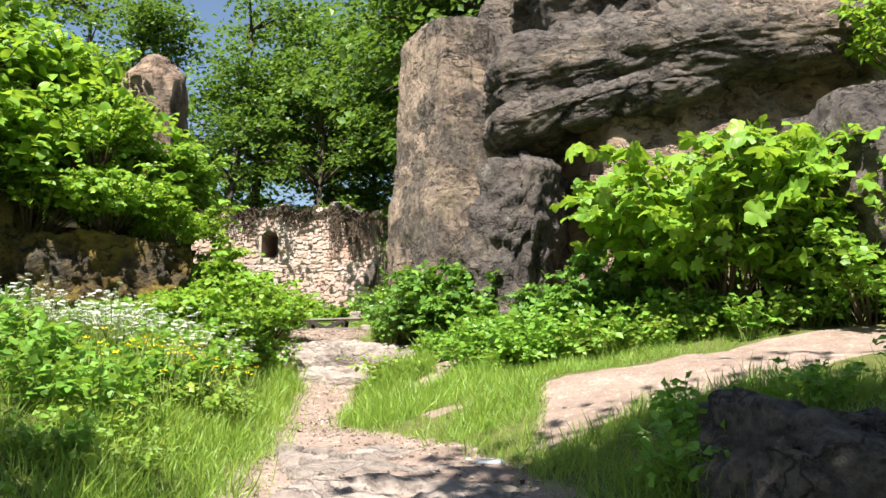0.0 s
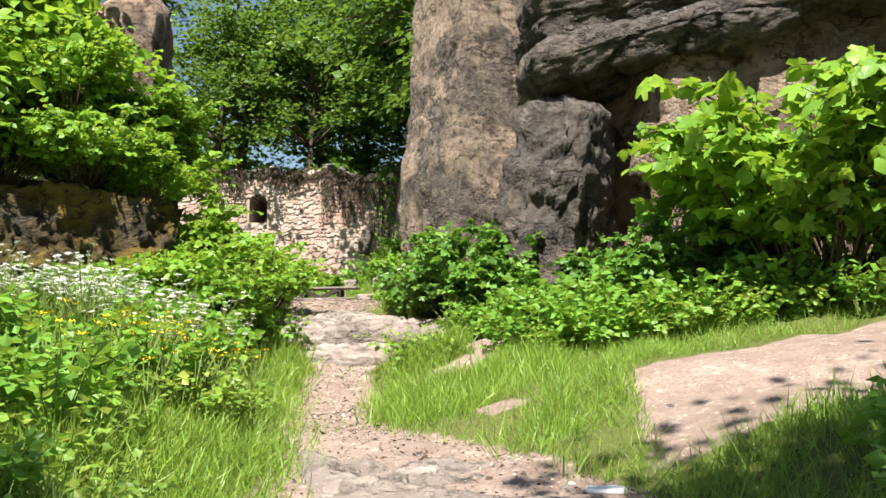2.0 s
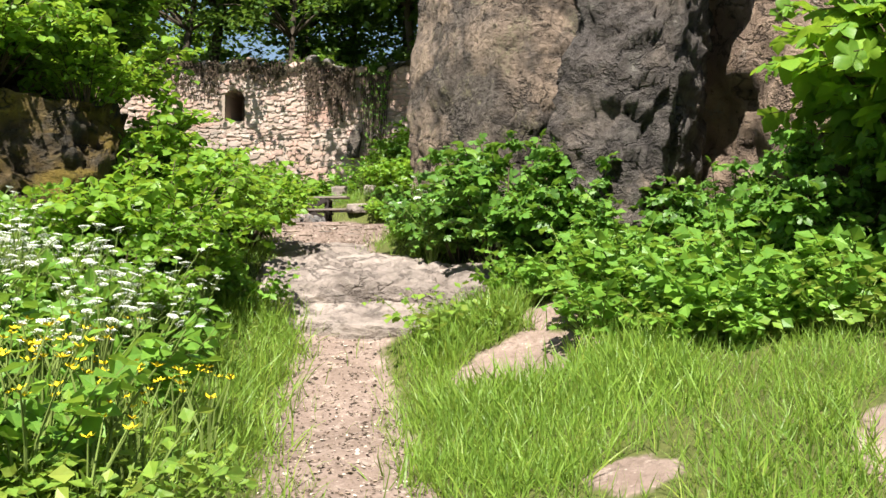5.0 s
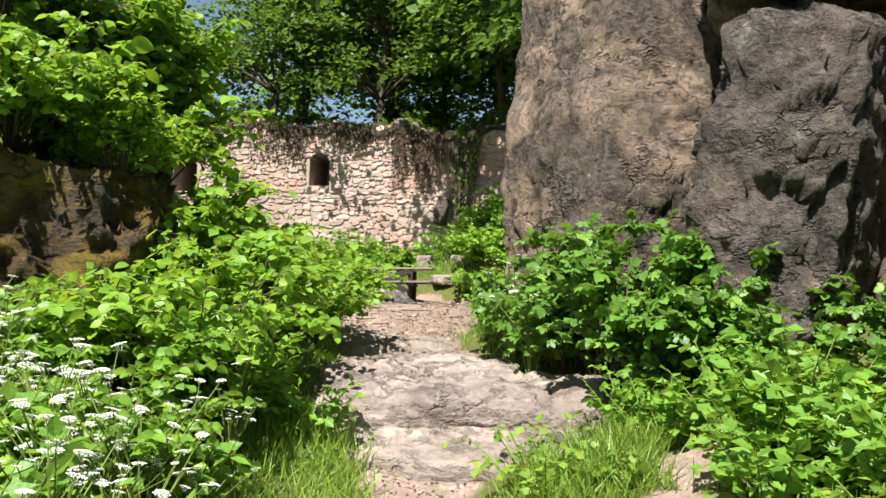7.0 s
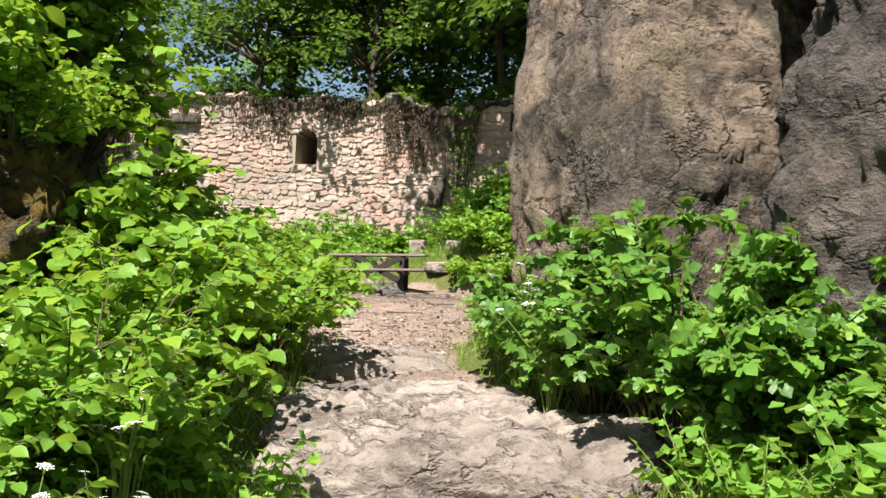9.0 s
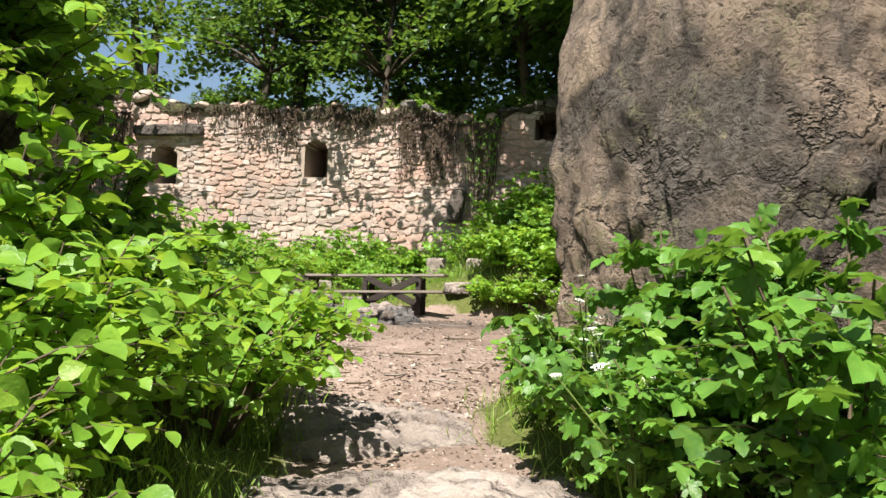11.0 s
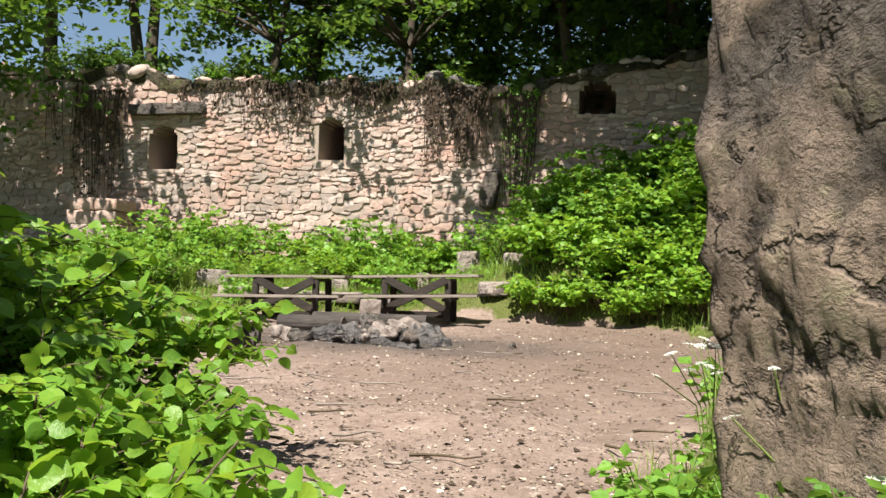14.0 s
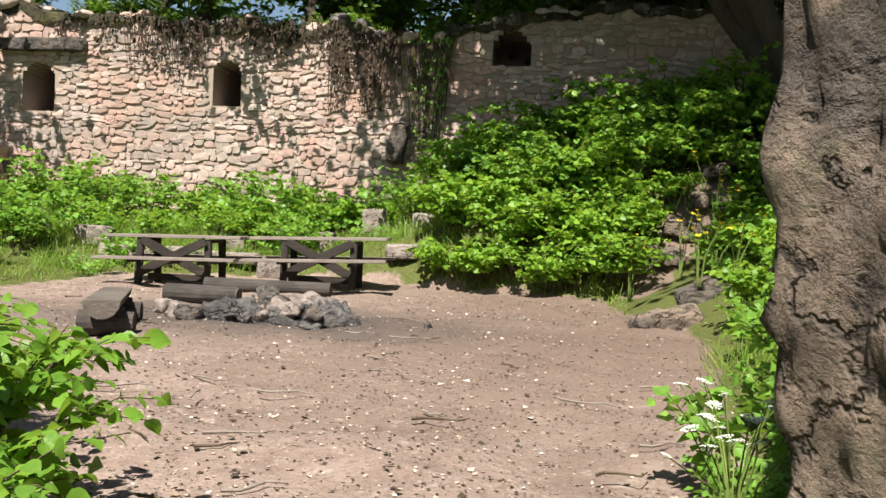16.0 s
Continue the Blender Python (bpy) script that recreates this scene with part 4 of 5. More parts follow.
LEFT = [("hazel_b", -3.0, 13.3, 0.62), ("hazel_b", -3.35, 14.6, 0.66), ("hazel_b", -3.1, 15.9, 0.55), ("hazel_b", -4.75, 17.6, 0.75), ("hazel_a", -4.0, 13.0, 0.4), ("hazel_a", -3.6, 16.8, 0.5), ("hazel_a", -4.0, 17.9, 0.55), ("hazel_b", -4.9, 18.9, 0.5), ("hazel_b", -4.1, 15.4, 0.75), ("hazel_a", -2.75, 11.9, 0.42), ("hazel_a", -3.1, 12.7, 0.5)]
for k, (key, x, y, s) in enumerate(LEFT):
    plant(key, x, y, s, k * 77)
for k, (x, y, z, s) in enumerate([(-5.7, 15.7, 1.5, 1.0), (-7.6, 13.4, 2.2, 1.2), (-6.8, 16.2, 2.0, 1.2), (-8.4, 14.6, 2.4, 1.4), (-5.0, 16.4, 1.2, 0.85), (-9.2, 12.4, 2.4, 1.4), (-4.9, 15.9, 1.9, 0.65), (-7.2, 15.4, 3.0, 1.1), (-8.8, 14.6, 3.9, 1.3), (-6.4, 17.0, 3.4, 0.8)]):
    plant("hazel_b" if k % 3 else "hazel_a", x, y, s, k * 63, z)
for k, (x, y, z, s) in enumerate([(-4.9, 14.1, 1.25, 0.62), (-5.9, 13.9, 1.2, 0.75), (-4.2, 14.6, 1.0, 0.5), (-5.3, 14.3, 2.1, 0.7), (-6.6, 13.7, 1.9, 0.8)]):
    plant("hazel_b", x, y, s, k * 95 + 20, z, lean=(14, 0))
plant_kind("bramble", "shrub", "bright broad-leaved shrub covering the sunny slope", "bush", "shrubs round the clearing", M_LIGHT, M_TWIG, seed=17, stems=20, height=0.9, spread=0.9, per=9, size=0.13, kind="ovate", twigs=4)
for k, (x, y, z, s) in enumerate([(-5.3, 14.7, 1.35, 1.3), (-6.2, 14.2, 1.5, 1.7), (-7.1, 13.2, 1.9, 1.8), (-8.0, 12.2, 2.2, 1.9), (-5.8, 15.2, 2.4, 1.5), (-6.9, 14.3, 2.9, 1.8), (-7.8, 13.1, 3.3, 1.9)]):
    plant("bramble", x, y, s, 80 * k, z)
RIGHT = [("hazel_c", 3.2, 12.3, 1.22), ("hazel_c", 3.75, 12.6, 1.15), ("maple_a", -0.25, 14.75, 1.0), ("maple_a", 0.25, 14.0, 0.7), ("maple_a", 0.4, 14.2, 0.85), ("maple_a", -0.75, 15.7, 0.85), ("maple_a", 1.4, 13.2, 0.6), ("maple_a", -0.55, 16.3, 0.62), ("maple_a", -1.0, 16.25, 0.62), ("maple_a", -0.66, 15.2, 0.72), ("hazel_a", 4.6, 11.4, 0.7), ("maple_a", 2.0, 12.7, 0.8)]
for k, (key, x, y, s) in enumerate(RIGHT):
    plant(key, x, y, s, k * 51)
plant("maple_a", -1.2, 16.9, 0.38, 20)
for k, (x, y, s) in enumerate(((-1.45, 17.3, 0.8), (-1.55, 17.8, 0.75), (-1.3, 18.3, 0.55), (-1.15, 18.9, 0.5), (-1.35, 16.7, 0.7), (-1.0, 19.5, 1.0))):
    plant("herb_a", x, y, s, 70 * k)
# ferny tufts on the rocks
plant("herb_b", 0.45, 16.55, 0.7, 0, 2.25)
plant("hazel_b", 6.2, 14.0, 0.9, 30, 3.2)

rp = random.Random(31)


def scatter(keys, count, x0, x1, y0, y1, low, high, clear=0.15, skip=None):
    """Plants strewn over a stretch of ground, off the path."""
    for _ in range(count):
        x, y = rp.uniform(x0, x1), rp.uniform(y0, y1)
        if abs(x - float(path_x(y))) < float(path_half(y)) + clear or (skip and skip(x, y)):
            continue
        plant(rp.choice(keys), x, y, rp.uniform(low, high), rp.uniform(0, 360))


def stone_steps(x, y):
    return abs(x - np.interp(y, [24, 25.5, 27, 29, 30.4, 31, 33], [0.2, -0.35, -0.25, 0.0, 0.4, 0.95, 1.96])) < 0.6 and 23.5 < y < 33.5


def on_ramp(x, y):
    return 1.25 < x < 4.6 and abs(y - 9.75 - 0.4 * (x - 2.75)) < 1.0


scatter(["herb_a", "herb_b", "herb_a"], 80, -5.5, -0.6, 7.5, 13.0, 0.8, 1.3, 0.35)
scatter(["herb_a", "herb_b"], 48, -5.0, -0.4, 4.8, 9.0, 0.7, 1.1, 0.5)
scatter(["herb_a", "herb_b"], 12, -4.6, -3.4, 17.0, 18.6, 0.8, 1.2, 0.0)
scatter(["herb_a"], 40, -4.5, -1.8, 13.0, 18.0, 0.7, 1.1, 0.25)
scatter(["herb_a", "herb_a", "herb_b"], 50, 0.35, 3.4, 12.0, 13.6, 0.7, 1.2, 0.5)
scatter(["herb_a"], 26, -1.0, 0.6, 13.2, 17.2, 0.6, 1.0, 0.15)
scatter(["herb_a", "herb_b"], 22, 2.0, 7.0, 6.0, 8.6, 0.7, 1.0, 0.2)
scatter(["herb_a", "herb_b"], 22, 3.0, 8.0, 10.6, 13.0, 0.7, 1.1, 0.2, on_ramp)
scatter(["herb_a", "herb_b", "herb_b"], 46, 0.7, 5.6, 11.5, 12.3, 0.8, 1.3, 0.2, on_ramp)
# round the clearing
scatter(["bramble", "bramble", "scrub_b"], 95, -3.6, 0.4, 28.6, 32.2, 0.7, 1.05, 0.15, stone_steps)
scatter(["scrub_a", "bramble"], 40, -2.6, 4.5, 31.6, 35.2, 0.7, 1.15, 0.4, stone_steps)
scatter(["herb_b", "bramble", "herb_a"], 60, 0.2, 3.2, 25.2, 30.4, 0.6, 0.9, 0.2, stone_steps)
scatter(["hazel_a", "maple_a", "scrub_a"], 34, -3.0, 1.8, 30.6, 34.8, 0.45, 0.95, 0.3, stone_steps)
scatter(["scrub_a"], 12, 1.6, 5.0, 24.0, 29.0, 0.6, 1.0, 0.5)
scatter(["herb_a", "herb_b", "herb_b"], 34, -3.2, 2.6, 25.5, 33.0, 0.8, 1.4, 0.1, stone_steps)
scatter(["scrub_a", "scrub_b"], 34, -13.5, -2.4, 32.0, 35.4, 0.55, 0.95, 0.3)
scatter(["herb_a", "herb_b"], 24, -13.0, -2.4, 30.8, 34.0, 0.8, 1.3, 0.1)
scatter(["scrub_b", "scrub_a"], 22, -14.0, -9.8, 23.0, 32.0, 0.6, 1.0, 0.3)
scatter(["herb_a", "herb_b"], 18, -12.0, -6.6, 18.5, 31.0, 0.8, 1.3, 0.1)
scatter(["herb_a", "herb_b"], 24, -1.6, 1.0, 17.5, 25.5, 0.6, 1.0, 0.15)
scatter(["scrub_a"], 8, -1.0, 1.2, 20.5, 24.5, 0.5, 0.8, 0.5)


# ---- flowers ----
def umbel_mesh():
    r = np.random.default_rng(2)
    verts, faces = [], []
    for k in range(26):
        a, d = k * 2.4, 0.055 * math.sqrt((k + 0.5) / 26)
        c = np.array([math.cos(a) * d, math.sin(a) * d, 0.012 - d * d * 3])
        at = len(verts)
        verts.append(c + [0, 0, 0.004])
        verts += [c + [math.cos(b) * 0.009, math.sin(b) * 0.009, r.normal(0, 0.002)] for b in np.linspace(0, 2 * math.pi, 6)[:-1]]
        faces += [(at, at + 1 + i, at + 1 + (i + 1) % 5) for i in range(5)]
    for k in range(7):
        a = k * 0.9
        at = len(verts)
        verts += [np.array([0, 0, -0.05]), np.array([math.cos(a) * 0.035, math.sin(a) * 0.035, 0.0]), np.array([math.cos(a) * 0.035 + 0.003, math.sin(a) * 0.035, 0.0])]
        faces.append((at, at + 1, at + 2))
    me = bpy.data.meshes.new("umbel")
    me.from_pydata([tuple(map(float, v)) for v in verts], [], faces)
    me.materials.append(M_WHITE)
    return me


def blossom_mesh():
    verts, faces = [(0, 0, 0)], []
    for k in range(5):
        a = k * 2 * math.pi / 5
        at = len(verts)
        verts += [(math.cos(a - 0.5) * 0.014, math.sin(a - 0.5) * 0.014, 0.006), (math.cos(a) * 0.026, math.sin(a) * 0.026, 0.014), (math.cos(a + 0.5) * 0.014, math.sin(a + 0.5) * 0.014, 0.006)]
        faces += [(0, at, at + 1), (0, at + 1, at + 2)]
    me = bpy.data.meshes.new("blossom")
    me.from_pydata(verts, [], faces)
    me.materials.append(M_YELLOW)
    return me


UMBEL, BLOSSOM = umbel_mesh(), blossom_mesh()


def stalk_mesh(tops, h):
    v, f = joined([tube([(0, 0, -0.05), (x * 0.3, y * 0.3, h * 0.55), (x, y, z)], (0.006, 0.005, 0.003), 4) for x, y, z in tops])
    me = bpy.data.meshes.new("stalk")
    me.from_pydata(v, [], f)
    me.materials.append(M_STEM)
    return me


def flower_kind(n, h, spread, seed):
    r = random.Random(seed)
    tops = [(r.gauss(0, spread), r.gauss(0, spread), h * r.uniform(0.72, 1.0)) for _ in range(n)]
    return tops, stalk_mesh(tops, h)


PARSLEY, BUTTER = [flower_kind(12, 0.9, 0.17, k) for k in range(3)], [flower_kind(4, 0.5, 0.10, 10 + k) for k in range(3)]


def flower(kinds, name, label, group, head, x, y, scale, turn, z=None):
    tops, stalk = rp.choice(kinds)
    ob = tagged(new(name), label, "flower", group)
    ob.matrix_basis = pose(x, y, ground_at(x, y) if z is None else z, 0, 0, turn) @ Matrix.Diagonal((scale, scale, scale, 1))
    new("stalk", stalk).parent = ob
    for p in tops:
        h = new(head.name, head)
        h.parent = ob
        s = rp.uniform(0.4, 0.8) if head is UMBEL else rp.uniform(0.8, 1.2)
        h.matrix_basis = pose(*p, rp.uniform(-18, 18), rp.uniform(-18, 18), 0) @ Matrix.Diagonal((s, s, s, 1))


for _ in range(105):
    x, y = rp.uniform(-4.6, -1.8), rp.uniform(9.6, 13.0)
    if x < float(path_x(y)) - float(path_half(y)) - 0.45:
        flower(PARSLEY, "cow_parsley", "tall cow parsley with white flower umbels on the bank", "cow parsley", UMBEL, x, y, rp.uniform(0.6, 0.95), rp.uniform(0, 360))
for x, y, s in ((-1.15, 15.95, 1.0), (-1.05, 15.8, 0.9), (-0.95, 15.0, 0.9), (-1.15, 17.2, 0.8), (-1.35, 18.2, 0.75), (-1.25, 18.7, 0.7)):
    flower(PARSLEY, "cow_parsley", "cow parsley with white umbels beside the pillar", "cow parsley", UMBEL, x, y, s, rp.uniform(0, 360))
for _ in range(42):
    x, y = rp.gauss(-2.0, 0.28), rp.gauss(9.6, 0.6)
    if x < float(path_x(y)) - float(path_half(y)) - 0.2:
        flower(BUTTER, "buttercup", "yellow buttercup blossoming in the grass", "buttercups", BLOSSOM, x, y, rp.uniform(0.85, 1.2), rp.uniform(0, 360))
for _ in range(26):
    x, y = rp.uniform(-3.0, 1.5), rp.uniform(26.5, 33)
    if x > float(path_x(y)) + float(path_half(y)) + 0.2:
        flower(BUTTER, "buttercup", "yellow flower among the weeds below the wall", "buttercups", BLOSSOM, x, y, rp.uniform(1.3, 2.0), rp.uniform(0, 360))


# ---- grass ----
def bare(x, y):
    return on_ramp(x, y) or any(math.hypot(x - a, y - b) < r * 0.8 for a, b, r in BARE)


def grass(name, label, count, x0, x1, y0, y1, low, high, seed, edge=0.0, skip=None):
    """Blades strewn over a stretch, thinner towards the path; one mesh."""
    r = np.random.default_rng(seed)
    x, y = r.uniform(x0, x1, count), r.uniform(y0, y1, count)
    d = np.abs(x - path_x(y)) - path_half(y) - edge
    keep = d + r.normal(0, 0.14, count) > 0
    clump = np.array([noise.noise((a * 1.3, b * 1.3, 2.0)) for a, b in zip(x, y)])
    keep &= clump + r.uniform(-0.5, 0.6, count) > -0.15
    if skip:
        keep &= ~np.array([skip(a, b) for a, b in zip(x, y)])
    x, y, clump = x[keep], y[keep], clump[keep]
    z = bumps(x, y, land(x, y)) - 0.01
    ways = np.stack([r.normal(0, 0.42, len(x)), r.normal(0, 0.42, len(x)), np.ones(len(x))], 1)
    size = r.uniform(low, high, len(x)) * (1 + 0.5 * clump)
    v, f = leaves(np.stack([x, y, z], 1), ways, size, "blade", r, 0.1)
    tagged(from_arrays(name, v, f, M_GRASS), label, "grass", kind="stuff")


grass("grass", "long green grass on the bank beside the path", 95000, -4.2, 0.8, 4.5, 13.5, 0.09, 0.26, 1, 0.0, bare)
grass("grass", "short bright grass between path and rock ramp", 95000, -1.2, 3.6, 5.5, 13.2, 0.06, 0.17, 2, 0.0, bare)
grass("grass", "grass below the bushes by the rock steps", 26000, -4.0, 0.2, 13.0, 19.0, 0.08, 0.22, 3, 0.05, bare)
grass("grass", "grass fringing the clearing and its slope", 28000, -3.5, 3.5, 22.0, 33.0, 0.12, 0.3, 4, 0.0, stone_steps)
grass("grass", "grass behind the picnic tables", 15000, -12.0, -2.5, 29.8, 34.0, 0.16, 0.36, 5)
grass("grass", "grass at the shaded side of the path", 26000, 1.0, 7.0, 4.5, 9.0, 0.12, 0.28, 6, 0.1, on_ramp)
grass("grass", "grass on the far side of the clearing", 9000, -12.0, -5.5, 18.0, 30.0, 0.14, 0.32, 7)


# ---- dead vines and ivy on the wall ----
def vines(name, label, x0, x1, z0, z1, count, seed, leafy):
    r = np.random.default_rng(seed)
    ob = tagged(new(name), label, "vine")
    ob.matrix_basis = pose((x0 + x1) / 2, WALL_Y - 0.06, z1)
    wood, pts = [], []
    for _ in range(count):
        x = r.uniform(x0, x1) - (x0 + x1) / 2
        ln = (z1 - z0) * r.uniform(0.35, 1.0)
        line = [np.array([x + 0.06 * math.sin(3 * t + x * 5) + r.normal(0, 0.012), -0.03 - 0.05 * math.sin(t * 3), -ln * t]) for t in np.linspace(0, 1, 6)]
        wood.append(tube(line, np.linspace(0.014, 0.005, 6), 3))
        pts += [line[i] + r.normal(0, 0.05, 3) for i in r.integers(0, 6, 7)]
    v, f = joined(wood)
    from_arrays("branchwork", v, f, M_VINE, ob)
    pts = np.array(pts)
    v, f = leaves(pts, np.stack([r.normal(0, 0.5, len(pts)), -np.ones(len(pts)) * 0.4, -np.ones(len(pts))], 1), r.uniform(0.05, 0.11, len(pts)), "diamond", r, 0.2)
    from_arrays("foliage", v, f, M_HERB if leafy else M_VINE, ob)


vines("dead_vine", "dry brown vines hanging down the wall", -6.6, -5.0, 3.5, 5.35, 90, 1, False)
# Short vines also stand in for dappled shade on the upper wall
vines("dead_vine", "short dry vines, also in place of shade, below the wall top", -10.6, -9.4, 4.3, 5.5, 40, 2, False)
vines("dead_vine", "short dry vines, also in place of shade, below the wall top", -8.4, -7.4, 4.7, 5.5, 26, 3, False)
vines("dead_vine", "dry vines at the broken end of the wall", -15.8, -14.3, 2.2, 5.4, 60, 4, False)
# More short vines, added to darken the top courses as shade would
for a, b, z0, k in ((-12.9, -11.4, 4.7, 11), (-11.4, -10.5, 4.4, 12), (-9.0, -8.2, 4.95, 13), (-7.5, -6.5, 4.8, 14), (-16.5, -15.2, 3.4, 15)):
    vines("dead_vine", "short dry vines, also in place of shade, below the wall top", a, b, z0, 5.6, 14, k, False)
vines("ivy", "green ivy climbing the wall", -4.9, -4.0, 2.4, 5.2, 60, 5, True)
for k in range(24):
    x = rp.uniform(-16, -1.5)
    plant(rp.choice(["herb_a", "herb_b", "herb_b"]), x, WALL_Y + rp.uniform(0.15, 0.9), rp.uniform(0.5, 1.0), k * 40, wall_top(x))
for x, s in ((-6.2, 0.55), (-7.0, 0.4), (-3.2, 0.6), (-11.8, 0.4)):
    plant("scrub_b", x, WALL_Y + 0.6, s, x * 50, wall_top(x) - 0.1)
plant_kind("thicket", "shrub", "dark leafy undergrowth behind the wall and shading its top", "bush", "undergrowth behind the wall", M_TREE, M_TWIG, seed=27, stems=30, height=2.2, spread=1.7, per=9, size=0.20, kind="ovate", twigs=5)
for k in range(17):
    if k not in (2, 3, 4):
        plant("thicket", -18.0 + 1.35 * k, 39.8 + 0.5 * math.sin(k * 2.3), 1.35 + 0.3 * math.sin(k * 1.7), 67 * k)
# Thickets added on the wall top, leaning out to shade its upper courses
for k, (x, s) in enumerate(((-16.4, 0.55), (-15.4, 0.6), (-14.6, 0.42), (-12.4, 0.42), (-11.7, 0.5), (-10.9, 0.36), (-10.2, 0.38), (-8.9, 0.3), (-8.2, 0.36), (-7.6, 0.3), (-4.3, 0.42), (-3.2, 0.5), (-2.0, 0.55), (-0.9, 0.6))):
    plant("thicket", x, WALL_Y + 0.42, s * 0.8, 41 * k, wall_top(x) - 0.1, lean=(10, 0))
for k, (x, y, s) in enumerate(((-5.95, 34.5, 1.35), (-6.4, 34.2, 0.9), (-7.4, 34.3, 1.15), (-8.0, 33.9, 0.85), (-12.0, 34.3, 1.1), (-11.3, 34.0, 0.8), (-5.4, 34.6, 1.0), (-12.7, 33.6, 0.7))):
    plant("scrub_a" if k % 3 else "bramble", x, y, s, 59 * k)


# ---- low herbs too many to count ----
def herb_mat():
    pieces = []
    for me, m in HERBS:
        co = np.zeros(len(me.vertices) * 3)
        me.vertices.foreach_get("co", co)
        co = co.reshape(-1, 3) @ np.array(m.to_3x3()).T + np.array(m.translation)
        pieces.append((co.tolist(), [tuple(p.vertices) for p in me.polygons]))
    v, f = joined(pieces)
    tagged(from_arrays("herb_mat", v, f, M_HERB), "low green herbs below and along the ruined wall", "herbs", kind="stuff")


herb_mat()


# ---- trees ----
def tree_kind(key, seed, height, crown, count, leaf, name, label, mat, clear=2):
    rng = np.random.default_rng(seed)
    wood = []
    spine = [np.array([0.25 * math.sin(k * 0.9 + seed), 0.2 * math.cos(k * 0.7 + seed), height * k / 8 - (0.4 if k == 0 else 0)]) for k in range(8)]
    wood.append(tube(spine, np.linspace(0.21, 0.05, 8) * height / 10, 8))
    ends = []
    for _ in range(26):
        i = rng.integers(clear, 8)
        a = rng.uniform(0, 2 * math.pi)
        ln = crown * rng.uniform(0.55, 1.05) * (1.1 - 0.5 * (i / 8))
        end = spine[i] + np.array([math.cos(a) * ln, math.sin(a) * ln, ln * rng.uniform(0.05, 0.7)])
        limb = [spine[i] * (1 - t) + end * t + np.array([0, 0, 0.14 * ln * math.sin(t * 3.1)]) for t in np.linspace(0, 1, 6)]
        wood.append(tube(limb, np.linspace(0.065, 0.015, 6) * height / 10, 5))
        ends += [limb[3], limb[4], limb[5], limb[5]]
    ends = np.array(ends + [spine[-1]] * 3)
    cl = ends[rng.integers(0, len(ends), count // 26)] + rng.normal(0, 0.30, (count // 26, 3)) * crown * 0.5
    pts = np.repeat(cl, 26, 0) + rng.normal(0, 0.34, (len(cl) * 26, 3)) * np.array([1.2, 1.2, 0.30])
    ways = rng.normal(0, 1, pts.shape) * np.array([1, 1, 0.35]) + np.array([0, 0, -0.25])
    lv = leaves(pts, ways, leaf * rng.uniform(0.6, 1.2, len(pts)), "diamond", rng, 1.0)
    meshes = []
    for nm, (v, f), m in (("trunk", joined(wood), M_BARK), ("crown", lv, mat)):
        me = bpy.data.meshes.new(nm)
        me.from_pydata(np.asarray(v, float).tolist(), [], [tuple(int(i) for i in q) for q in f])
        me.materials.append(m)
        me.polygons.foreach_set("use_smooth", [nm == "trunk"] * len(me.polygons))
        meshes.append((nm, me))
    KINDS[key] = (name, label, "tree", "trees round the ruin", meshes)


tree_kind("tree_a", 11, 11.0, 3.6, 6500, 0.23, "deciduous_tree", "tall leafy tree behind the ruined wall", M_TREE, 3)
tree_kind("tree_b", 12, 9.0, 3.2, 6400, 0.24, "deciduous_tree", "leafy tree with several limbs behind the wall", M_TREE)
tree_kind("tree_c", 13, 8.0, 3.0, 5500, 0.21, "deciduous_tree", "bright green young tree on the bank", M_LIGHT)
tree_kind("tree_d", 14, 12.0, 2.8, 7500, 0.20, "deciduous_tree", "tall tree placed out of view for its shade", M_TREE, 5)
tree_kind("tree_e", 15, 12.0, 5.2, 7600, 0.27, "deciduous_tree", "broad tree placed to shade the wall and slope", M_TREE, 4)
# Unseen tree leaning over the start, placed to shade path and boulder
plant("tree_d", 2.75, 1.7, 0.85, 0, lean=(0, -9))
tree_kind("slim_tree", 16, 11.0, 2.4, 1800, 0.22, "deciduous_tree", "slender dark-stemmed tree behind the wall", M_TREE, 6)
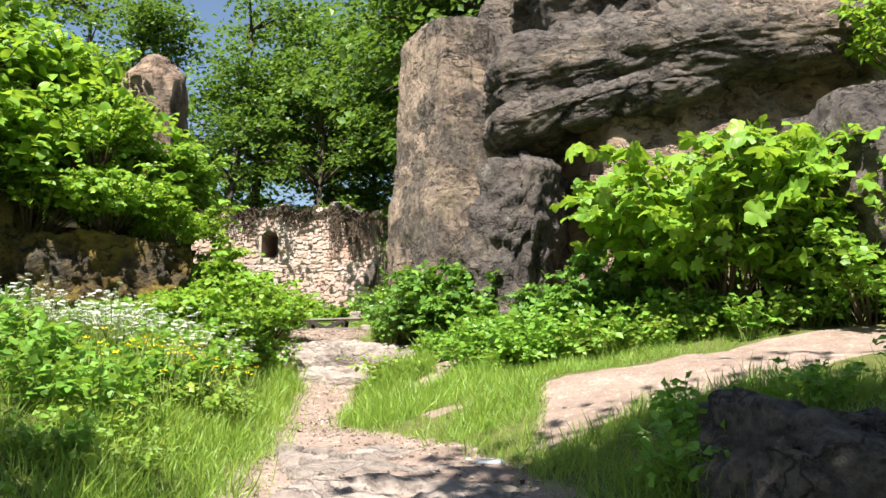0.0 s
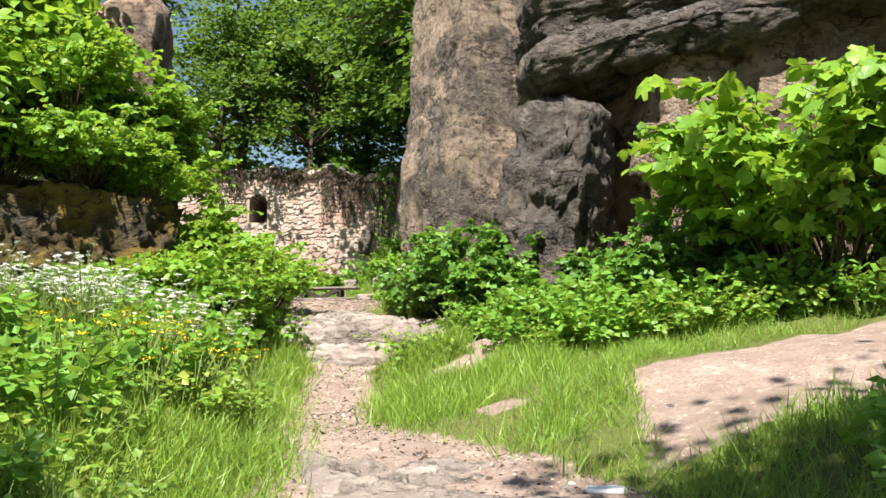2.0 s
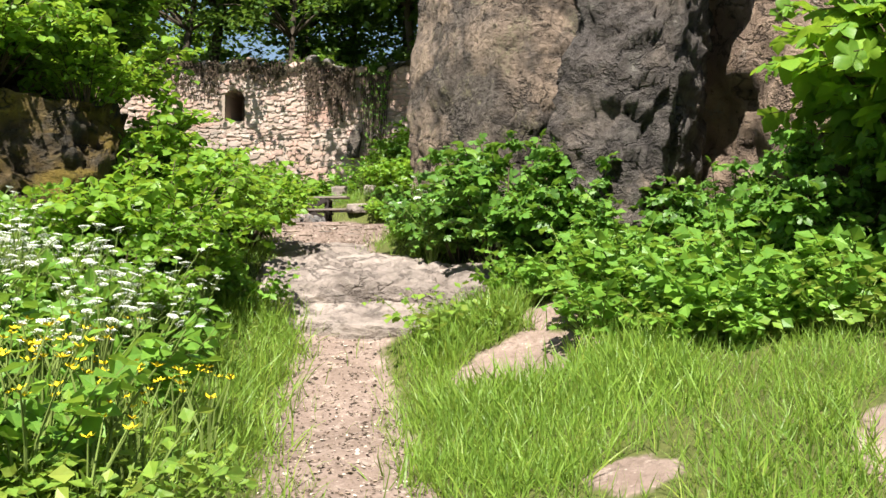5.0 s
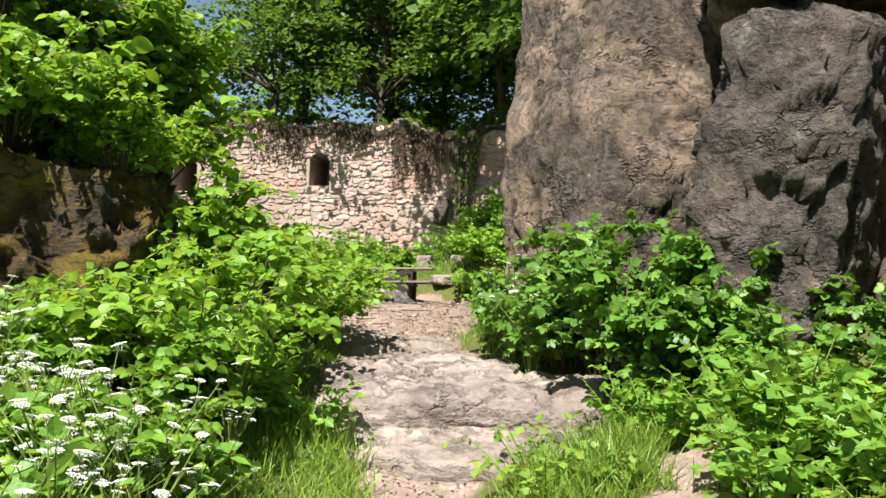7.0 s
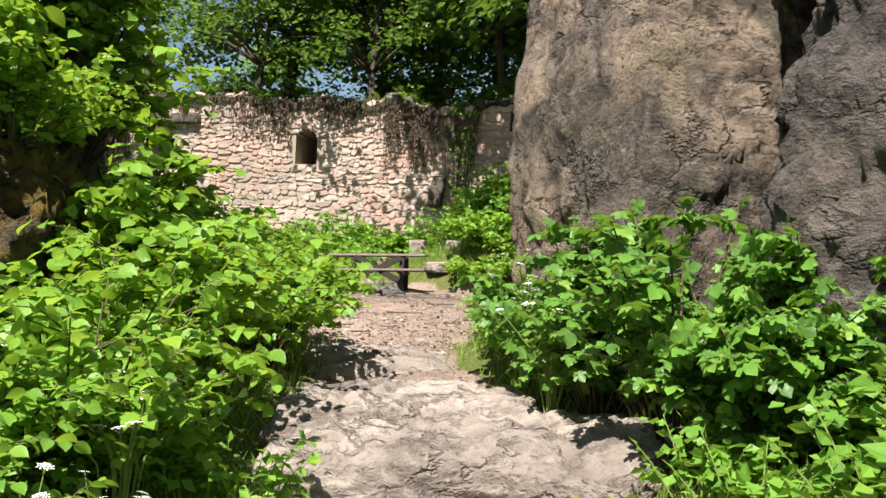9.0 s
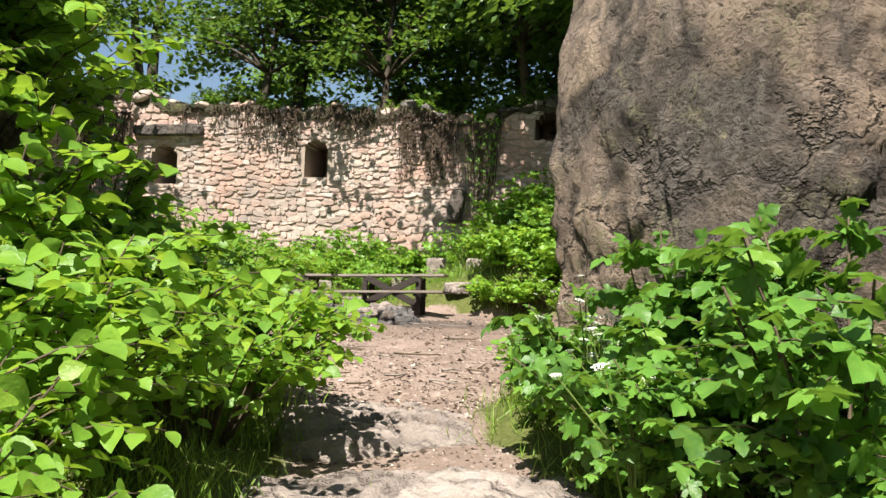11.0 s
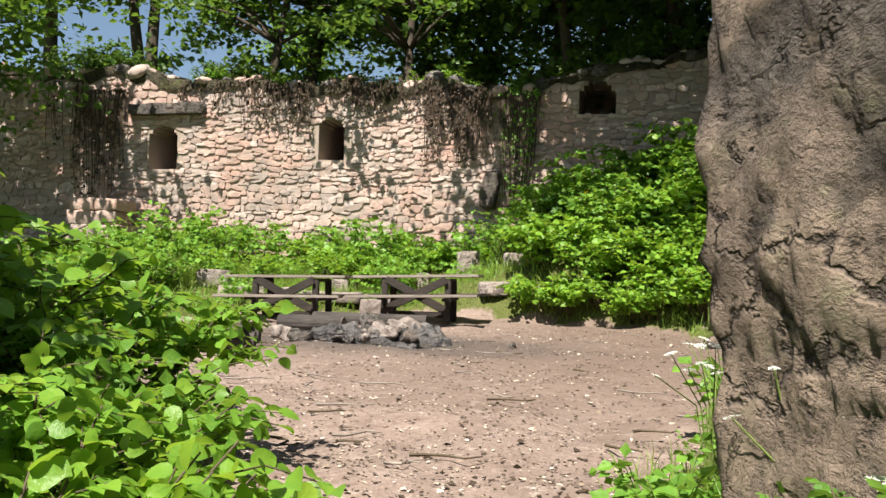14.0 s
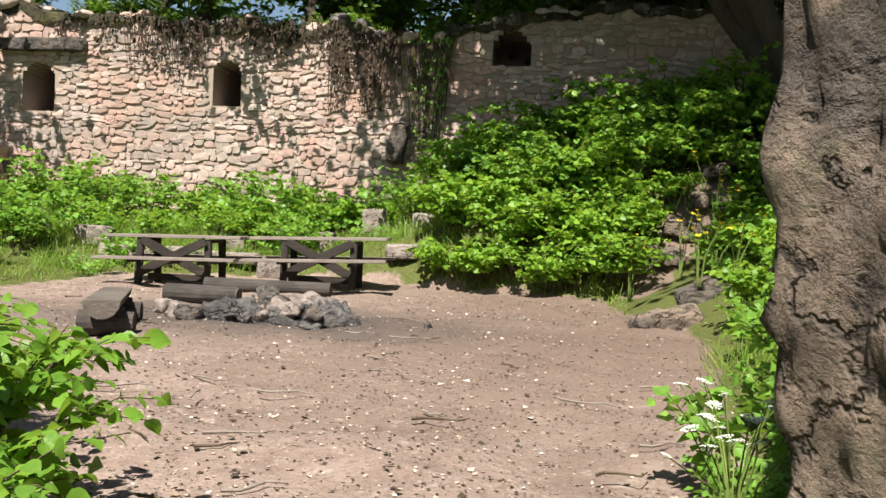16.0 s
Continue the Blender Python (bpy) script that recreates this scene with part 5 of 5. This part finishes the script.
# Leaning trees added, crowns above view, to shade the wall's right and upper slope
plant("tree_e", 2.7, 32.8, 1.0, 20, lean=(0, -22))
plant("tree_e", 3.6, 31.8, 0.95, 140, lean=(-6, -25))
plant("tree_e", 3.4, 34.2, 1.0, 250, lean=(0, -25))
plant("tree_e", 4.2, 33.2, 1.05, 70, lean=(2, -34))
plant("tree_e", 3.0, 32.6, 1.1, 310, lean=(0, -36))
plant("tree_e", 2.2, 33.6, 0.95, 190, lean=(4, -24))
plant("tree_e", 2.8, 34.4, 1.1, 30, lean=(0, -28))
for k, (x, s) in enumerate(((-11.0, 0.75), (-7.4, 0.75), (-3.6, 0.8), (-1.2, 0.85), (1.4, 0.9))):
    plant("tree_e", x, 37.4, s, 60 * k)
for k, (x, y, s) in enumerate(((-3.3, 34.5, 0.75), (-2.2, 34.0, 0.95), (-1.0, 33.6, 1.0), (0.3, 33.4, 1.0), (1.6, 33.0, 1.0))):
    plant("hazel_a", x, y, s, 47 * k)
# Unseen trees placed for shade: four over the lower path, two by the slope
for k, (x, y, s) in enumerate([(4.6, 0.8, 0.85), (-3.5, 0.2, 0.78), (7.4, 3.6, 0.85), (-7.5, 2.6, 0.85), (5.2, 29.0, 1.0), (6.0, 32.0, 1.0)]):
    plant("tree_d", x, y, s, k * 90)
for k, (key, x, y, s) in enumerate([("tree_a", -10.6, 38.7, 1.0), ("slim_tree", -15.1, 38.6, 1.0), ("slim_tree", -15.9, 38.9, 0.95), ("tree_b", -7.5, 40.5, 1.1), ("tree_a", -4.2, 41.0, 1.0), ("tree_b", -1.0, 40.0, 1.1), ("tree_a", 2.5, 40.0, 1.1), ("tree_a", -18.5, 39.0, 1.1),
                                     ("tree_c", -14.8, 25.5, 0.8), ("tree_b", -17.0, 32.5, 1.0), ("tree_b", 4.5, 38.6, 1.2), ("tree_a", -9.0, 46.0, 1.2), ("tree_a", -2.5, 47.0, 1.2), ("tree_b", 5.0, 45.0, 1.2), ("tree_c", -6.2, 43.5, 1.2), ("tree_c", -13.6, 46.0, 0.7)]):
    plant(key, x, y, s, k * 71)

build_stones(WALL)
